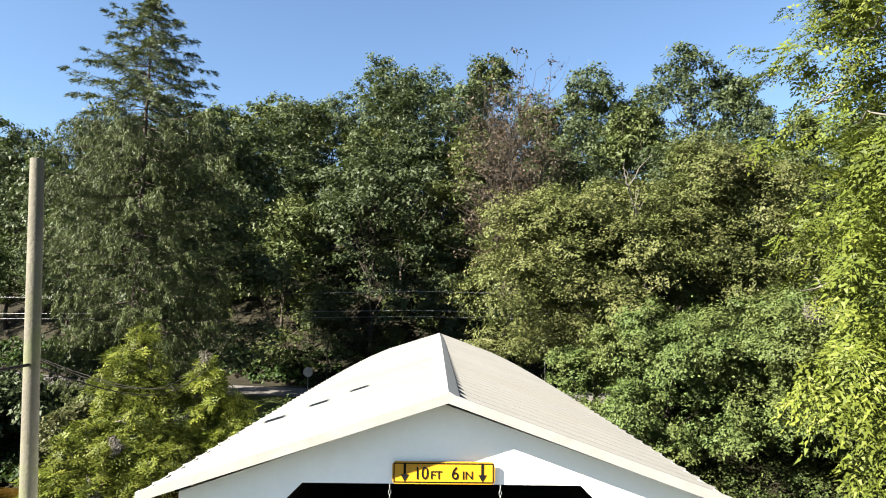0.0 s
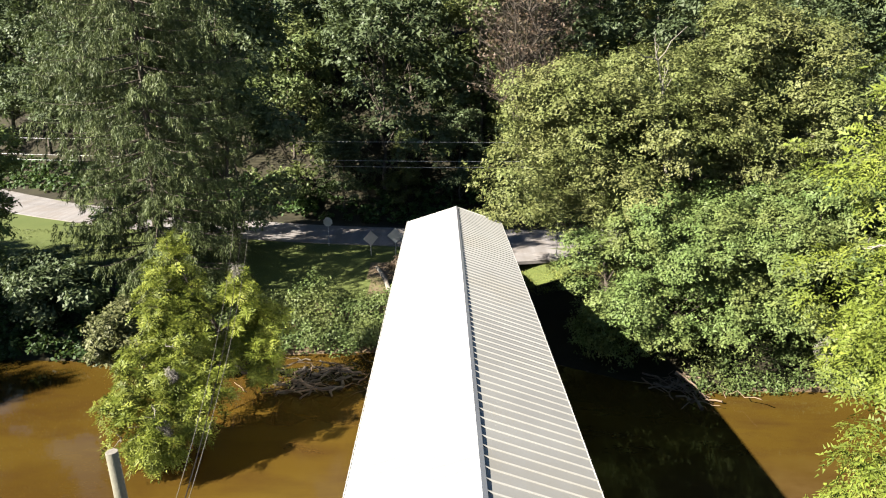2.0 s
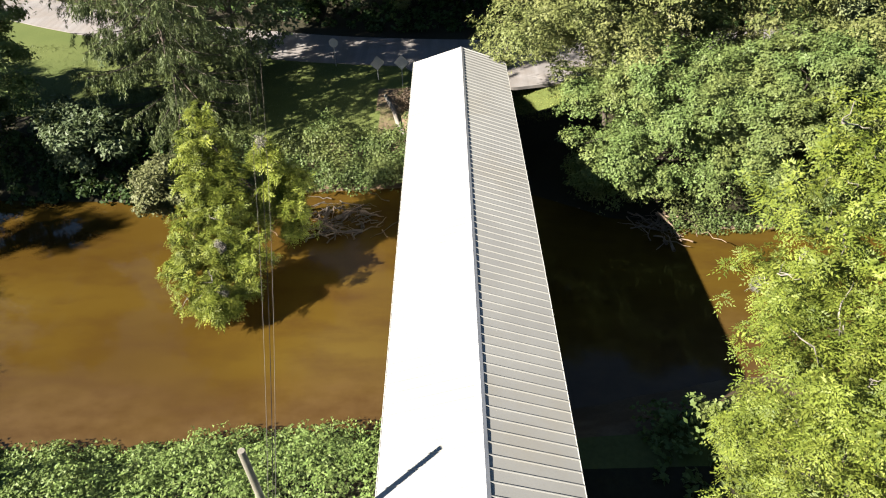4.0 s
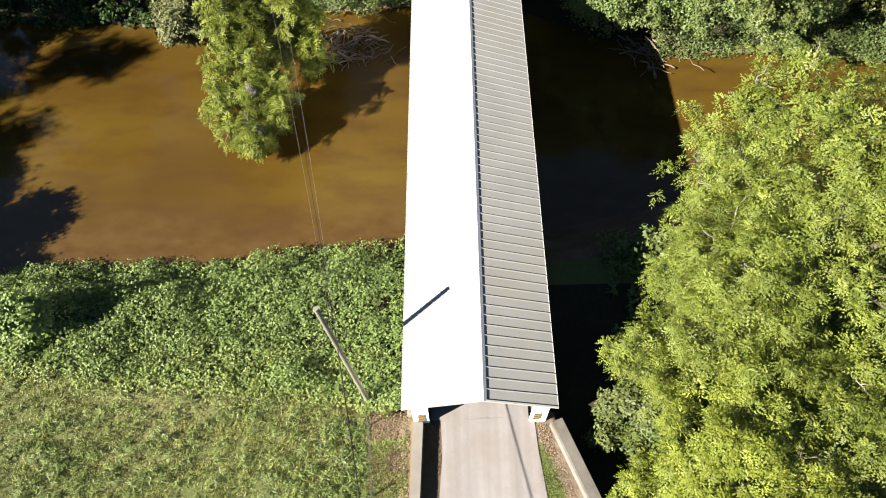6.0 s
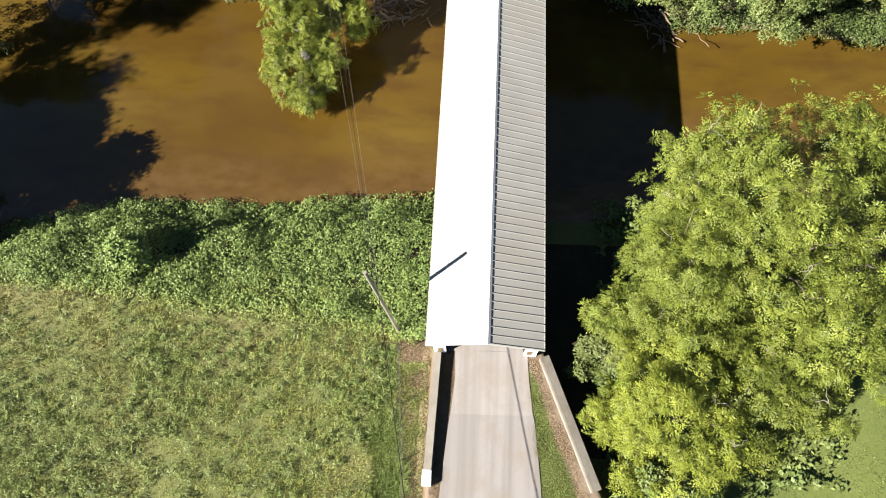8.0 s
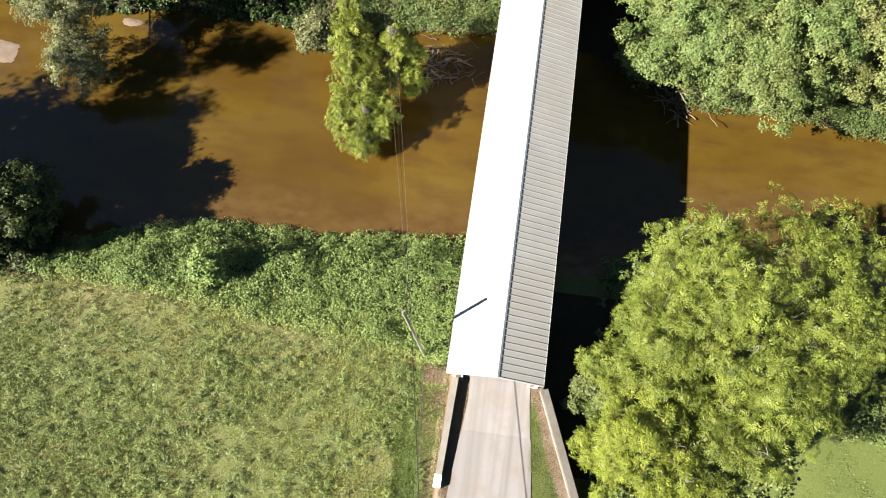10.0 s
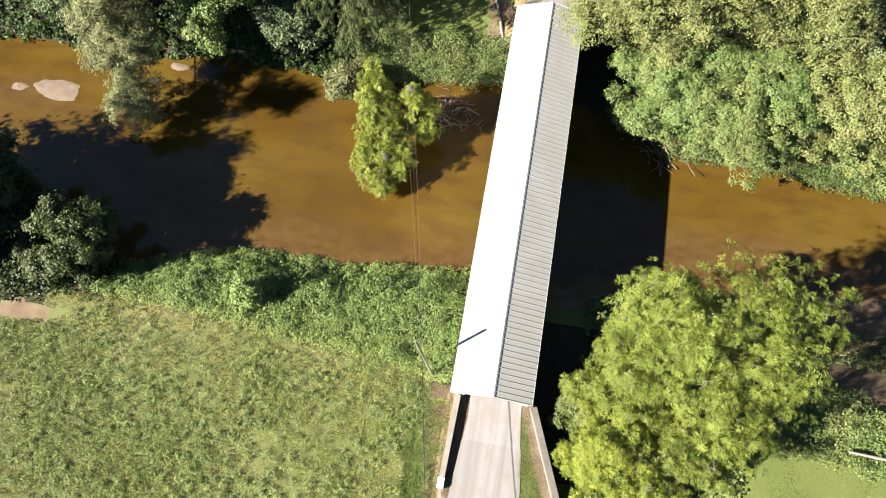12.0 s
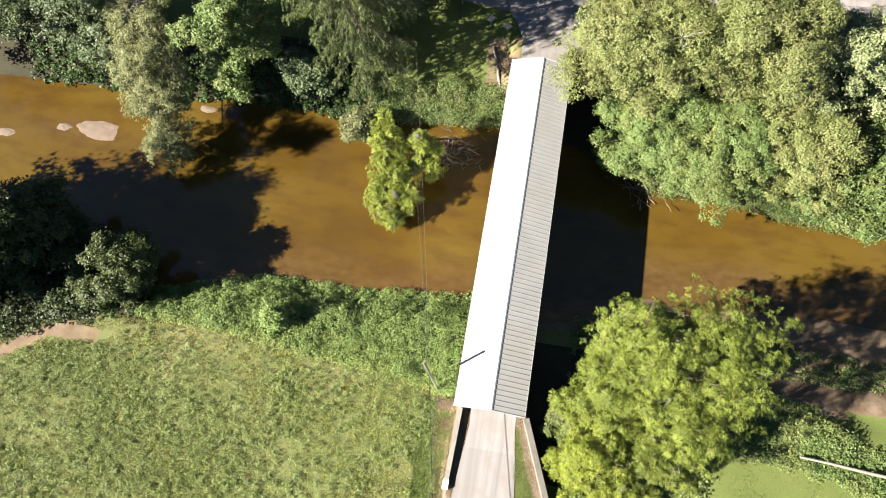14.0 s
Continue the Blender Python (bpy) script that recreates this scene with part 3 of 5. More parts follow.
def roof_panel_mesh(length):
    bm = bmesh.new()
    w, t, r = PITCH, 0.012, 0.040
    outline = [(0, -t), (w - 0.002, -t), (w - 0.002, 0), (0.046, 0), (0.034, r), (0.010, r), (0.0, 0.004)]
    prism(bm, outline, "x", 0.0, length)  # u along the bridge, v up, length down the slope
    me = bpy.data.meshes.new("roof_panel")
    bmesh.ops.recalc_face_normals(bm, faces=bm.faces)
    bm.to_mesh(me)
    bm.free()
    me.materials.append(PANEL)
    return me


roof = part("roof", bowed([(SIDE[-1] + 0.05, EAVE - 0.07), (RX, RIDGE - 0.07), (SIDE[1] - 0.05, EAVE - 0.07), (SIDE[1] - 0.05, EAVE - 0.10), (RX, RIDGE - 0.10), (SIDE[-1] + 0.05, EAVE - 0.10)], Y0 + 0.06, Y1 - 0.06), INSIDE, bridge, "white standing-seam metal gable roof")
part("ridge_cap", bowed([(RX - 0.20, RIDGE - 0.066), (RX, RIDGE + 0.03), (RX + 0.13, RIDGE - 0.045), (RX + 0.13, RIDGE - 0.062), (RX, RIDGE + 0.013), (RX - 0.20, RIDGE - 0.082)], Y0 - 0.03, Y1 + 0.03), CAP, roof, "folded grey-white metal ridge cap")
for end, ys in (("near", (Y0 - 0.035, Y0 + 0.03)), ("far", (Y1 - 0.03, Y1 + 0.035))):
    for s in (-1, 1):
        o = [(SIDE[s], EAVE + 0.005), (SIDE[s], EAVE - 0.105), (RX, RIDGE - 0.10), (RX, RIDGE + 0.01)]
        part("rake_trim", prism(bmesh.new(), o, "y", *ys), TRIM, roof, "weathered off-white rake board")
for s in (-1, 1):
    b_ = bowed([(SIDE[s] - s * 0.02, EAVE - 0.15), (SIDE[s] + s * 0.005, EAVE - 0.15), (SIDE[s] + s * 0.005, EAVE - 0.025), (SIDE[s] - s * 0.02, EAVE - 0.025)], Y0 + 0.04, Y1 - 0.04)
    part("fascia", b_, TRIM, roof)

OPEN_W, OPEN_H, CH = 2.25, 3.36, 0.68


def portal(y_front, y_back):
    """The gable wall with its chamfered opening."""
    e = EAVE - 0.16
    outer = [(-2.95, -0.05), (-2.95, e + 0.08), (0, RIDGE - 0.15), (2.95, e + 0.08), (2.95, -0.05)]
    inner = [(OPEN_W, -0.05), (OPEN_W, OPEN_H - CH), (OPEN_W - CH, OPEN_H), (-OPEN_W + CH, OPEN_H), (-OPEN_W, OPEN_H - CH), (-OPEN_W, -0.05)]
    return prism(bmesh.new(), outer + inner, "y", y_front, y_back)


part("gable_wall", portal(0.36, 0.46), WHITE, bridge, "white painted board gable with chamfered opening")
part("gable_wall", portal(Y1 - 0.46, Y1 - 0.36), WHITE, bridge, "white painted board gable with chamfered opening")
b_ = bmesh.new()
box(b_, -2.93, 2.93, Y0 + 0.47, Y1 - 0.47, -0.35, -0.12)
part("deck_slab", b_, CONCRETE, bridge)
for s in (-1, 1):
    b_ = bmesh.new()
    box(b_, s * 2.90 - 0.03, s * 2.90 + 0.03, Y0 + 0.47, Y1 - 0.47, -0.3, EAVE - 0.16)
    part("side_wall", b_, INSIDE, bridge, "dark timber inner side wall")
bd = bmesh.new()
box(bd, -0.008, 0.008, 0.004, 0.296, -0.45, EAVE - 0.17, 0.004)
board_me = bpy.data.meshes.new("board")
bd.to_mesh(board_me)
bd.free()
board_me.materials.append(WHITE)
pl = bmesh.new()
box(pl, -2.24, 2.24, 0.004, 0.236, -0.115, -0.03, 0.006)
plank_me = bpy.data.meshes.new("plank")
pl.to_mesh(plank_me)
pl.free()
plank_me.materials.append(DECK)

b_ = bmesh.new()
box(b_, -2.20, 2.23, 0.48, 3.2, -0.10, -0.012, 0.004)
tagged(part("road", b_, ASPHALT), "worn asphalt running in under the bridge roof", "road", kind="structure")

# abutments and wing walls
for y0, y1 in ((0.75, 2.3), (Y1 - 2.2, Y1 - 0.3)):
    b_ = bmesh.new()
    box(b_, -3.3, 3.3, y0, y1, -5.6, -0.37, 0.04)
    ab = part("abutment", b_, CONCRETE)
    tagged(ab, "old stained concrete bridge abutment on the river bank", "abutment", "bridge abutments")


def wing_wall(x0, y0, x1, y1, top0, top1, thick, label, mat=CONCRETE):
    t = thing("wing_wall", label, "retaining wall", group="wing walls")
    d = Vector((x1 - x0, y1 - y0)).normalized()
    n = Vector((-d.y, d.x)) * thick / 2
    bm = bmesh.new()
    ring = []
    for (x, y, zt) in ((x0, y0, top0), (x1, y1, top1)):
        ring.append([bm.verts.new((x + sx * n.x, y + sx * n.y, z)) for sx, z in ((-1, -2.6), (1, -2.6), (1, zt), (-1, zt))])
    a, b = ring
    bm.faces.new(a)
    bm.faces.new(b[::-1])
    for i in range(4):
        bm.faces.new((a[i], b[i], b[(i + 1) % 4], a[(i + 1) % 4]))
    bmesh.ops.bevel(bm, geom=bm.edges[:], offset=0.03, segments=2, affect="EDGES")
    part("wall", bm, mat, t)
    return t, d, n


lw, d_, n_ = wing_wall(-2.72, 0.28, -2.95, -7.05, 0.52, 0.42, 0.46, "weathered concrete wing wall with a white painted end")
b_ = bmesh.new()
box(b_, -3.20, -2.70, -7.08, -6.25, -0.2, 0.445, 0.02)
part("painted_end", b_, WHITE, lw, "white painted wall end")
rw, d_, n_ = wing_wall(3.42, 0.28, 6.24, -6.85, 0.52, 0.40, 0.56, "dark weathered concrete wing wall flaring from the road", CONCRETE_DARK)
# Sunlight on the wall's inner face, painted as an added strip of paler concrete.
e_ = bmesh.new()
e_in = [Vector((x, y)) - n_ for x, y in ((3.42, 0.28), (6.24, -6.85))]
e_ends = []
for p, zt in zip(e_in, (0.526, 0.406)):
    q0, q1 = p - n_.normalized() * 0.03, p + n_.normalized() * 0.075
    e_ends.append([e_.verts.new((q.x, q.y, z)) for q, z in ((q0, zt - 0.55), (q1, zt - 0.55), (q1, zt), (q0, zt))])
e_.faces.new(e_ends[0])
e_.faces.new(e_ends[1][::-1])
for i in range(4):
    e_.faces.new((e_ends[0][i], e_ends[1][i], e_ends[1][(i + 1) % 4], e_ends[0][(i + 1) % 4]))
bmesh.ops.recalc_face_normals(e_, faces=e_.faces)
bmesh.ops.bevel(e_, geom=e_.edges[:], offset=0.012, segments=2, affect="EDGES")
part("inner_edge", e_, CONCRETE, rw, "paler concrete strip standing in for the sunlit inner face")


# clearance sign
sign = thing("clearance_sign", "yellow clearance sign reading ten feet six inches above the portal", "sign", (0.02, 0.30, 3.495))
SW, SH = 0.575, 0.122
sb = bmesh.new()
prism(sb, [(-SW, -SH + 0.03), (-SW + 0.03, -SH), (SW - 0.03, -SH), (SW, -SH + 0.03), (SW, SH - 0.03), (SW - 0.03, SH), (-SW + 0.03, SH), (-SW, SH - 0.03)], "y", 0.0, 0.012)
part("plate", sb, YELLOW, sign)
fr = bmesh.new()
for x0, x1, z0, z1 in ((-SW + 0.02, SW - 0.02, SH - 0.026, SH - 0.014), (-SW + 0.02, SW - 0.02, -SH + 0.014, -SH + 0.026), (-SW + 0.014, -SW + 0.026, -SH + 0.02, SH - 0.02), (SW - 0.026, SW - 0.014, -SH + 0.02, SH - 0.02)):
    box(fr, x0, x1, -0.004, 0.0, z0, z1)
part("border", fr, BLACK, sign)
for s in (-1, 1):
    ar = bmesh.new()
    x = s * 0.435
    prism(ar, [(x - 0.014, 0.095), (x - 0.014, -0.02), (x - 0.046, -0.02), (x, -0.098), (x + 0.046, -0.02), (x + 0.014, -0.02), (x + 0.014, 0.095)], "y", -0.005, 0.0)
    part("arrow", ar, BLACK, sign)


def letters(text, x, z, size, parent, mat, wide=1.0):
    cu = bpy.data.curves.new("lettering", "FONT")
    cu.body, cu.size, cu.extrude, cu.offset = text, size, 0.002, 0.0005
    cu.align_x = "LEFT"
    cu.materials.append(mat)
    ob = new("lettering", cu)
    ob.parent = parent
    ob.matrix_basis = pose(x, -0.004, z, 90) @ Matrix.Diagonal((wide, 1, 1, 1))
    return ob


letters("10", -0.335, -0.068, 0.195, sign, BLACK, 0.86)
letters("FT", -0.150, -0.066, 0.125, sign, BLACK)
letters("6", 0.085, -0.068, 0.195, sign, BLACK, 0.9)
letters("IN", 0.205, -0.066, 0.125, sign, BLACK)


def hazard_marker(x, mirror):
    t = thing("hazard_marker", "white object marker with yellow and black slanting bars beside the portal", "road sign", (x, 0.315, 0.88), "portal markers")
    b = bmesh.new()
    box(b, -0.15, 0.15, 0, 0.008, -0.45, 0.45, 0.003)
    part("plate", b, MARKER_WHITE, t)
    for k in range(3):
        for name, z, tall, mat in (("yellow_bar", -0.36 + 0.28 * k, 0.12, MARKER_YELLOW), ("black_bar", -0.36 + 0.28 * k + 0.12, 0.07, BLACK)):
            b = bmesh.new()
            u = mirror * 0.06
            prism(b, [(-0.145, z - u), (0.145, z + u), (0.145, z + tall + u), (-0.145, z + tall - u)], "y", -0.003, 0.0)
            part(name, b, mat, t)


hazard_marker(-2.57, -1)
hazard_marker(2.50, 1)


def chain(x):
    t = thing("hanging_chain", "short rusty chain hanging under the clearance sign", "chain", (x, 0.32, OPEN_H), "sign chains")
    for k in range(5):
        a = np.linspace(0, 2 * np.pi, 11)
        p = np.stack([0.014 * np.cos(a) * (k % 2), 0.014 * np.cos(a) * (1 - k % 2), -0.03 - 0.052 * k + 0.033 * np.sin(a)], 1)
        part("link", tubes("link", [tube_arrays(p, np.full(11, 0.006), 5)], STEEL), None, t)


chain(-0.58)
chain(0.66)

# ---------------------------------------------------------------- trees
def bend(p0, p1, rng, n=6, sag=0.0, wig=0.05):
    """A gently crooked path from p0 to p1."""
    t = np.linspace(0, 1, n)[:, None]
    p0, p1 = np.asarray(p0, float), np.asarray(p1, float)
    L = np.linalg.norm(p1 - p0)
    w = rng.normal(size=(n, 3)) * wig * L * np.sin(np.pi * t)
    return p0 * (1 - t) + p1 * t + w + np.array([0, 0, sag * L]) * np.sin(np.pi * t)


def crown_clumps(rng, n, R, z0, z1, lean=(0, 0), top=0.55, lump=0.22, size=0.30, wide=0.42):
    """Centres and sizes of the leaf masses of a crown between heights z0 and z1."""
    h = rng.uniform(0, 1, n) ** 0.85
    ang = np.arange(n) * 2.39996 + rng.normal(size=n) * 0.3
    prof = np.sqrt(np.clip(1 - ((h - wide) / 0.62) ** 2, 0.03, 1)) * (1 - (1 - top) * h * 0.5)
    lob = 1 + lump * (np.sin(ang * 2 + rng.uniform(0, 6)) + np.sin(ang * 3 + h * 5 + rng.uniform(0, 6)))
    r = R * prof * lob * rng.uniform(0.36, 0.9, n) ** 0.6
    if wide > 0.5:  # a broad top is filled in
        r = r * np.where(h > 0.66, rng.uniform(0.03, 1.0, n) ** 0.5, 1.0)
    c = np.stack([r * np.cos(ang) + lean[0] * (0.3 + h), r * np.sin(ang) + lean[1] * (0.3 + h), z0 + (z1 - z0) * h], 1)
    return c, R * size * rng.uniform(0.5, 1.4, n)


def clump_leaves(rng, cen, rad, total, flat=0.82, sub=9, gap=0.36):
    """Points on sprays that sit on the outsides of the leaf masses, with the way out."""
    n = len(cen)
    d = unit(rng.normal(size=(n, sub, 3)) + np.array([0, 0, 0.35]))
    c2 = (cen[:, None] + d * (rad * rng.uniform(0.7, 1.0, n))[:, None, None] * np.array([1, 1, flat])).reshape(-1, 3)
    r2 = np.repeat(rad, sub) * gap * rng.uniform(0.6, 1.3, n * sub)
    d2 = d.reshape(-1, 3)
    m = int(total * 0.88)
    p = r2 ** 2
    k = rng.choice(len(c2), m, p=p / p.sum())
    e = unit(rng.normal(size=(m, 3)) + d2[k] * 0.5)
    e[:, 2] = np.where(e[:, 2] < -0.4, -e[:, 2], e[:, 2])
    at = c2[k] + e * r2[k, None] * (np.abs(rng.normal(size=(m, 1))) * 0.30 + 0.55) * np.array([1.05, 1.05, 0.8])
    q = total - m
    p = rad ** 2
    j = rng.choice(n, q, p=p / p.sum())
    f = unit(rng.normal(size=(q, 3)))
    at2 = cen[j] + f * rad[j, None] * rng.uniform(0.2, 0.85, (q, 1)) * np.array([1, 1, flat])
    return np.concatenate([at, at2]), np.concatenate([unit(e + d2[k] * 0.6), f])


def broadleaf(name, label, x, y, tall, R, mat, seed, count, blade=(0.42, 0.24), clumps=46, low=0.24, lean=(0, 0), droop=0.3, quad=False,
              bark=None, trunk=0.22, group="", size=0.30, z=None, top=0.55, category="tree", lump=0.22, sub=9, gap=0.36, pinnate=False, spine=None, twigs=0, keep=None, wide=0.42, oval=1.0, extra=None, wild=0.38):
    rng = np.random.default_rng(seed)
    base = ground_z(x, y) if z is None else z
    t = thing(name, label, category, (x, y, base - 0.15), group)
    cen, rad = crown_clumps(rng, clumps, R, tall * low, tall - R * size * 0.5, lean, top, lump, size, wide)
    cen[:, 1] *= oval
    if spine:  # leaf masses strung along a leaning, drooping line of (x, y, z, radius)
        sp = np.array(spine, float) - np.array([x, y, base - 0.15, 0])
        u = (np.arange(clumps) + rng.uniform(0, 1, clumps)) / clumps * (len(sp) - 1)
        line = np.stack([np.interp(u, np.arange(len(sp)), sp[:, q]) for q in range(4)], 1)
        way = unit(rng.normal(size=(clumps, 3)) + np.array([0, 0, 0.25]))
        cen = line[:, :3] + way * line[:, 3:] * rng.uniform(0.45, 0.8, (clumps, 1)) * np.array([1, 1, 0.7])
        rad = line[:, 3] * size * rng.uniform(0.7, 1.25, clumps)
    if keep:  # a line of (y, least x) past which the crown does not reach
        least = np.interp(cen[:, 1] + y, *zip(*keep))
        cen[:, 0] = np.maximum(cen[:, 0] + x - rad, least + rng.uniform(0, 0.8, len(cen))) + rad - x
    if extra:  # more leaf masses along a line of (x, y, z, radius)
        ex = np.array(extra, float) - np.array([x, y, base - 0.15, 0])
        u = rng.uniform(0, len(ex) - 1, 60)
        line = np.stack([np.interp(u, np.arange(len(ex)), ex[:, q]) for q in range(4)], 1)
        cen = np.concatenate([cen, line[:, :3] + rng.normal(size=(60, 3)) * line[:, 3:] * 0.45])
        rad = np.concatenate([rad, line[:, 3] * rng.uniform(0.6, 1.0, 60)])
    at, out = clump_leaves(rng, cen, rad, count, sub=sub, gap=gap)
    # stem and limbs
    stem_top = np.array([lean[0] * 0.9, lean[1] * 0.9, tall * 0.82])
    path = bend((0, 0, -0.3), stem_top, rng, 9, 0, 0.012)
    pieces = [tube_arrays(path, np.linspace(trunk, trunk * 0.18, 9) * np.where(np.arange(9) == 0, 1.35, 1.0), 8)]
    for i in rng.choice(len(cen), min(16, len(cen)), replace=False):
        f = np.clip(cen[i][2] / tall - 0.22, 0.16, 0.9)
        s = np.array([np.interp(f, np.linspace(0, 1, 9), path[:, q]) for q in range(3)])
        pieces.append(tube_arrays(bend(s, cen[i], rng, 6, 0.06), np.linspace(trunk * 0.42 * (1.1 - f), 0.02, 6), 5))
    part("trunk", tubes("trunk", pieces, bark or BARK), None, t)
    part("crown", leaves("crown", at, out, blade[0], blade[1], mat, rng, droop, quad, wild=wild, pinnate=pinnate), None, t)
    if twigs:
        dry = []
        for i in rng.choice(len(cen), twigs):
            d = unit(rng.normal(size=3) + np.array([0, 0, 0.9]))
            s = cen[i] + d * rad[i] * 0.7
            for _ in range(3):
                e = s + unit(rng.normal(size=3) + d * 0.5) * rng.uniform(0.4, 0.9)
                dry.append(tube_arrays(bend(s, e, rng, 5, 0, 0.08), np.linspace(0.026, 0.008, 5), 4))
        dead = part("deadwood", tubes("deadwood", dry, BARK_PALE), None, t, "bare grey twigs showing through the leaves")
        dead["kind"] = "stuff"
    return t


def spruce(name, label, x, y, tall, seed, mat, reach, z=None, per=52):
    """A spruce: whorls of boughs hung with drooping sprays of needles. reach: rows of (metres below the tip, bough length)."""
    rng = np.random.default_rng(seed)
    base = ground_z(x, y) if z is None else z
    t = thing(name, label, "tree", (x, y, base - 0.1))
    pieces = [tube_arrays(bend((0, 0, -0.3), (0, 0, tall), rng, 12, 0, 0.001), np.linspace(0.36, 0.02, 12), 8)]
    root, way, tone = [], [], []
    below = 0.15
    while below < tall - 1.2:
        h = tall - below
        r0 = np.interp(below, *zip(*reach))
        high = below < 8.5
        k = 5 if below < 3 else (6 if high else 8)
        for j in range(k):
            a = j * 2 * np.pi / k + rng.normal() * 0.28 + below * 2.1
            L = r0 * rng.uniform(0.7, 1.15)
            d = np.array([np.cos(a), np.sin(a), 0])
            side = np.array([-d[1], d[0], 0])
            u = np.linspace(0, 1, 7)
            p = d[None] * (L * u)[:, None]
            p[:, 2] = h + L * ((0.10 if below < 3 else -0.06 if high else -0.26) * u + (0.05 if high else 0.20) * u ** 2.4)
            pieces.append(tube_arrays(p, np.linspace(0.055, 0.012, 7) * (0.5 + 0.8 * below / tall), 4))
            m = int(3 + L * (3.4 if high else 2.9))
            w = np.sort(rng.uniform(0.14 if high else 0.2, 1.0, m))
            for q, uu in enumerate(w):
                s = np.array([np.interp(uu, u, p[:, c]) for c in range(3)])
                turn = (1, -1)[q % 2] * rng.uniform(0.5, 1.1) * (0.4 if uu > 0.93 else 1.0)
                out = unit(d * 0.75 + side * turn)
                reach_s = (0.22 + (0.20 if high else 0.13) * L * (1.15 - uu)) * rng.uniform(0.7, 1.3)
                hang = (0.10 + 0.02 * below if high else rng.uniform(0.45, 1.35)) * rng.uniform(0.6, 1.3)
                n = int(per * (0.65 if high else 1.0) * rng.uniform(0.6, 1.3))
                f = rng.uniform(0.0, 1.0, (n, 1))
                line = s + out * reach_s * f ** (1.0 if high else 0.6) + np.array([0, 0, -1.0]) * hang * f ** 1.5
                root.append(line + rng.normal(size=(n, 3)) * np.array([0.07, 0.07, 0.05]))
                way.append(out * (0.9 if high else 0.35) + np.array([0, 0, -0.25 if high else -0.9]) + rng.normal(size=(n, 3)) * 0.38)
                tone.append(np.full(n, rng.uniform(0, 0.6)))
        below += 0.42 + 0.03 * below if below < 12 else 0.85 + 0.12 * rng.uniform()
    part("trunk", tubes("trunk", pieces, BARK), None, t)
    root, way, tone = np.concatenate(root), unit(np.concatenate(way)), np.concatenate(tone)
    n = len(root)
    across = unit(np.cross(way, rng.normal(size=(n, 3)))) * rng.uniform(0.016, 0.032, (n, 1))
    v = np.stack([root - across, root + across, root + way * rng.uniform(0.16, 0.34, (n, 1))], 1).reshape(-1, 3)
    part("crown", mesh_of("crown", v, np.arange(3 * n).reshape(n, 3), mat, tint=tone), None, t)
    return t


def bare_tree(name, label, x, y, tall, R, seed, twigs, mat, leaf_mat=None, leaf_n=0, z=None, spread=0.5):
    """A forked bare crown of many fine branches, with a few withered leaves."""
    rng = np.random.default_rng(seed)
    base = ground_z(x, y) if z is None else z
    t = thing(name, label, "tree", (x, y, base - 0.15))
    pieces, tips = [], []
    fork = tall * 0.28
    pieces.append(tube_arrays(bend((0, 0, -0.3), (0, 0, fork), rng, 5), np.linspace(0.2, 0.14, 5), 7))
    for i in range(11):
        a = i * 2.4 + rng.normal() * 0.3
        top = np.array([np.cos(a) * R * rng.uniform(0.2, 0.8), np.sin(a) * R * rng.uniform(0.2, 0.8), tall * rng.uniform(0.75, 1.0)])
        limb = bend((0, 0, fork * rng.uniform(0.6, 1.0)), top, rng, 8, 0.02, 0.03)
        pieces.append(tube_arrays(limb, np.linspace(0.09, 0.02, 8), 5))
        for _ in range(twigs):
            q = rng.integers(2, 8)
            s = limb[q]
            e = s + unit(np.array([rng.normal(), rng.normal(), 1.1])) * rng.uniform(0.1, 0.24) * tall
            tw = bend(s, e, rng, 4, 0.0, 0.05)
            pieces.append(tube_arrays(tw, np.linspace(0.03, 0.010, 4), 3))
            tips.append(tw[1:])
    part("trunk", tubes("trunk", pieces, mat), None, t)
    if leaf_n:
        tp = np.concatenate(tips)
        at = tp[rng.integers(0, len(tp), leaf_n)] + rng.normal(size=(leaf_n, 3)) * 0.25
        part("crown", leaves("crown", at, unit(rng.normal(size=(leaf_n, 3))), 0.3, 0.16, leaf_mat, rng, 0.6), None, t)
    return t


# far bank, beside and behind the bridge
spruce("spruce_tree", "tall dark spruce with drooping needle sprays", -20.5, 38.0, 29.6, 11, NEEDLES, ((0, 0.2), (1, 1.3), (2.5, 2.9), (6.3, 4.7), (9.5, 6.0), (18, 7.0), (30, 6.2)))
HANG = "yellow-green tree leaning out over the river"
broadleaf("leaning_tree", HANG, -12.9, 30.2, 9.0, 3.0, LEAF_YELLOW, 21, 140000, (0.34, 0.064), 120, 0.02, (-1.6, -4.6), 1.0, False, BARK, 0.16, z=-4.0, size=0.33, pinnate=True, gap=0.36, twigs=16,
          spine=((-15.3, 28.2, 4.6, 0.8), (-15.2, 26.8, 3.0, 1.5), (-15.0, 25.4, 1.5, 2.2), (-14.5, 23.8, -0.2, 2.7), (-13.9, 21.9, -1.7, 3.0), (-13.8, 20.1, -2.8, 2.3), (-13.7, 19.5, -3.3, 1.5)))
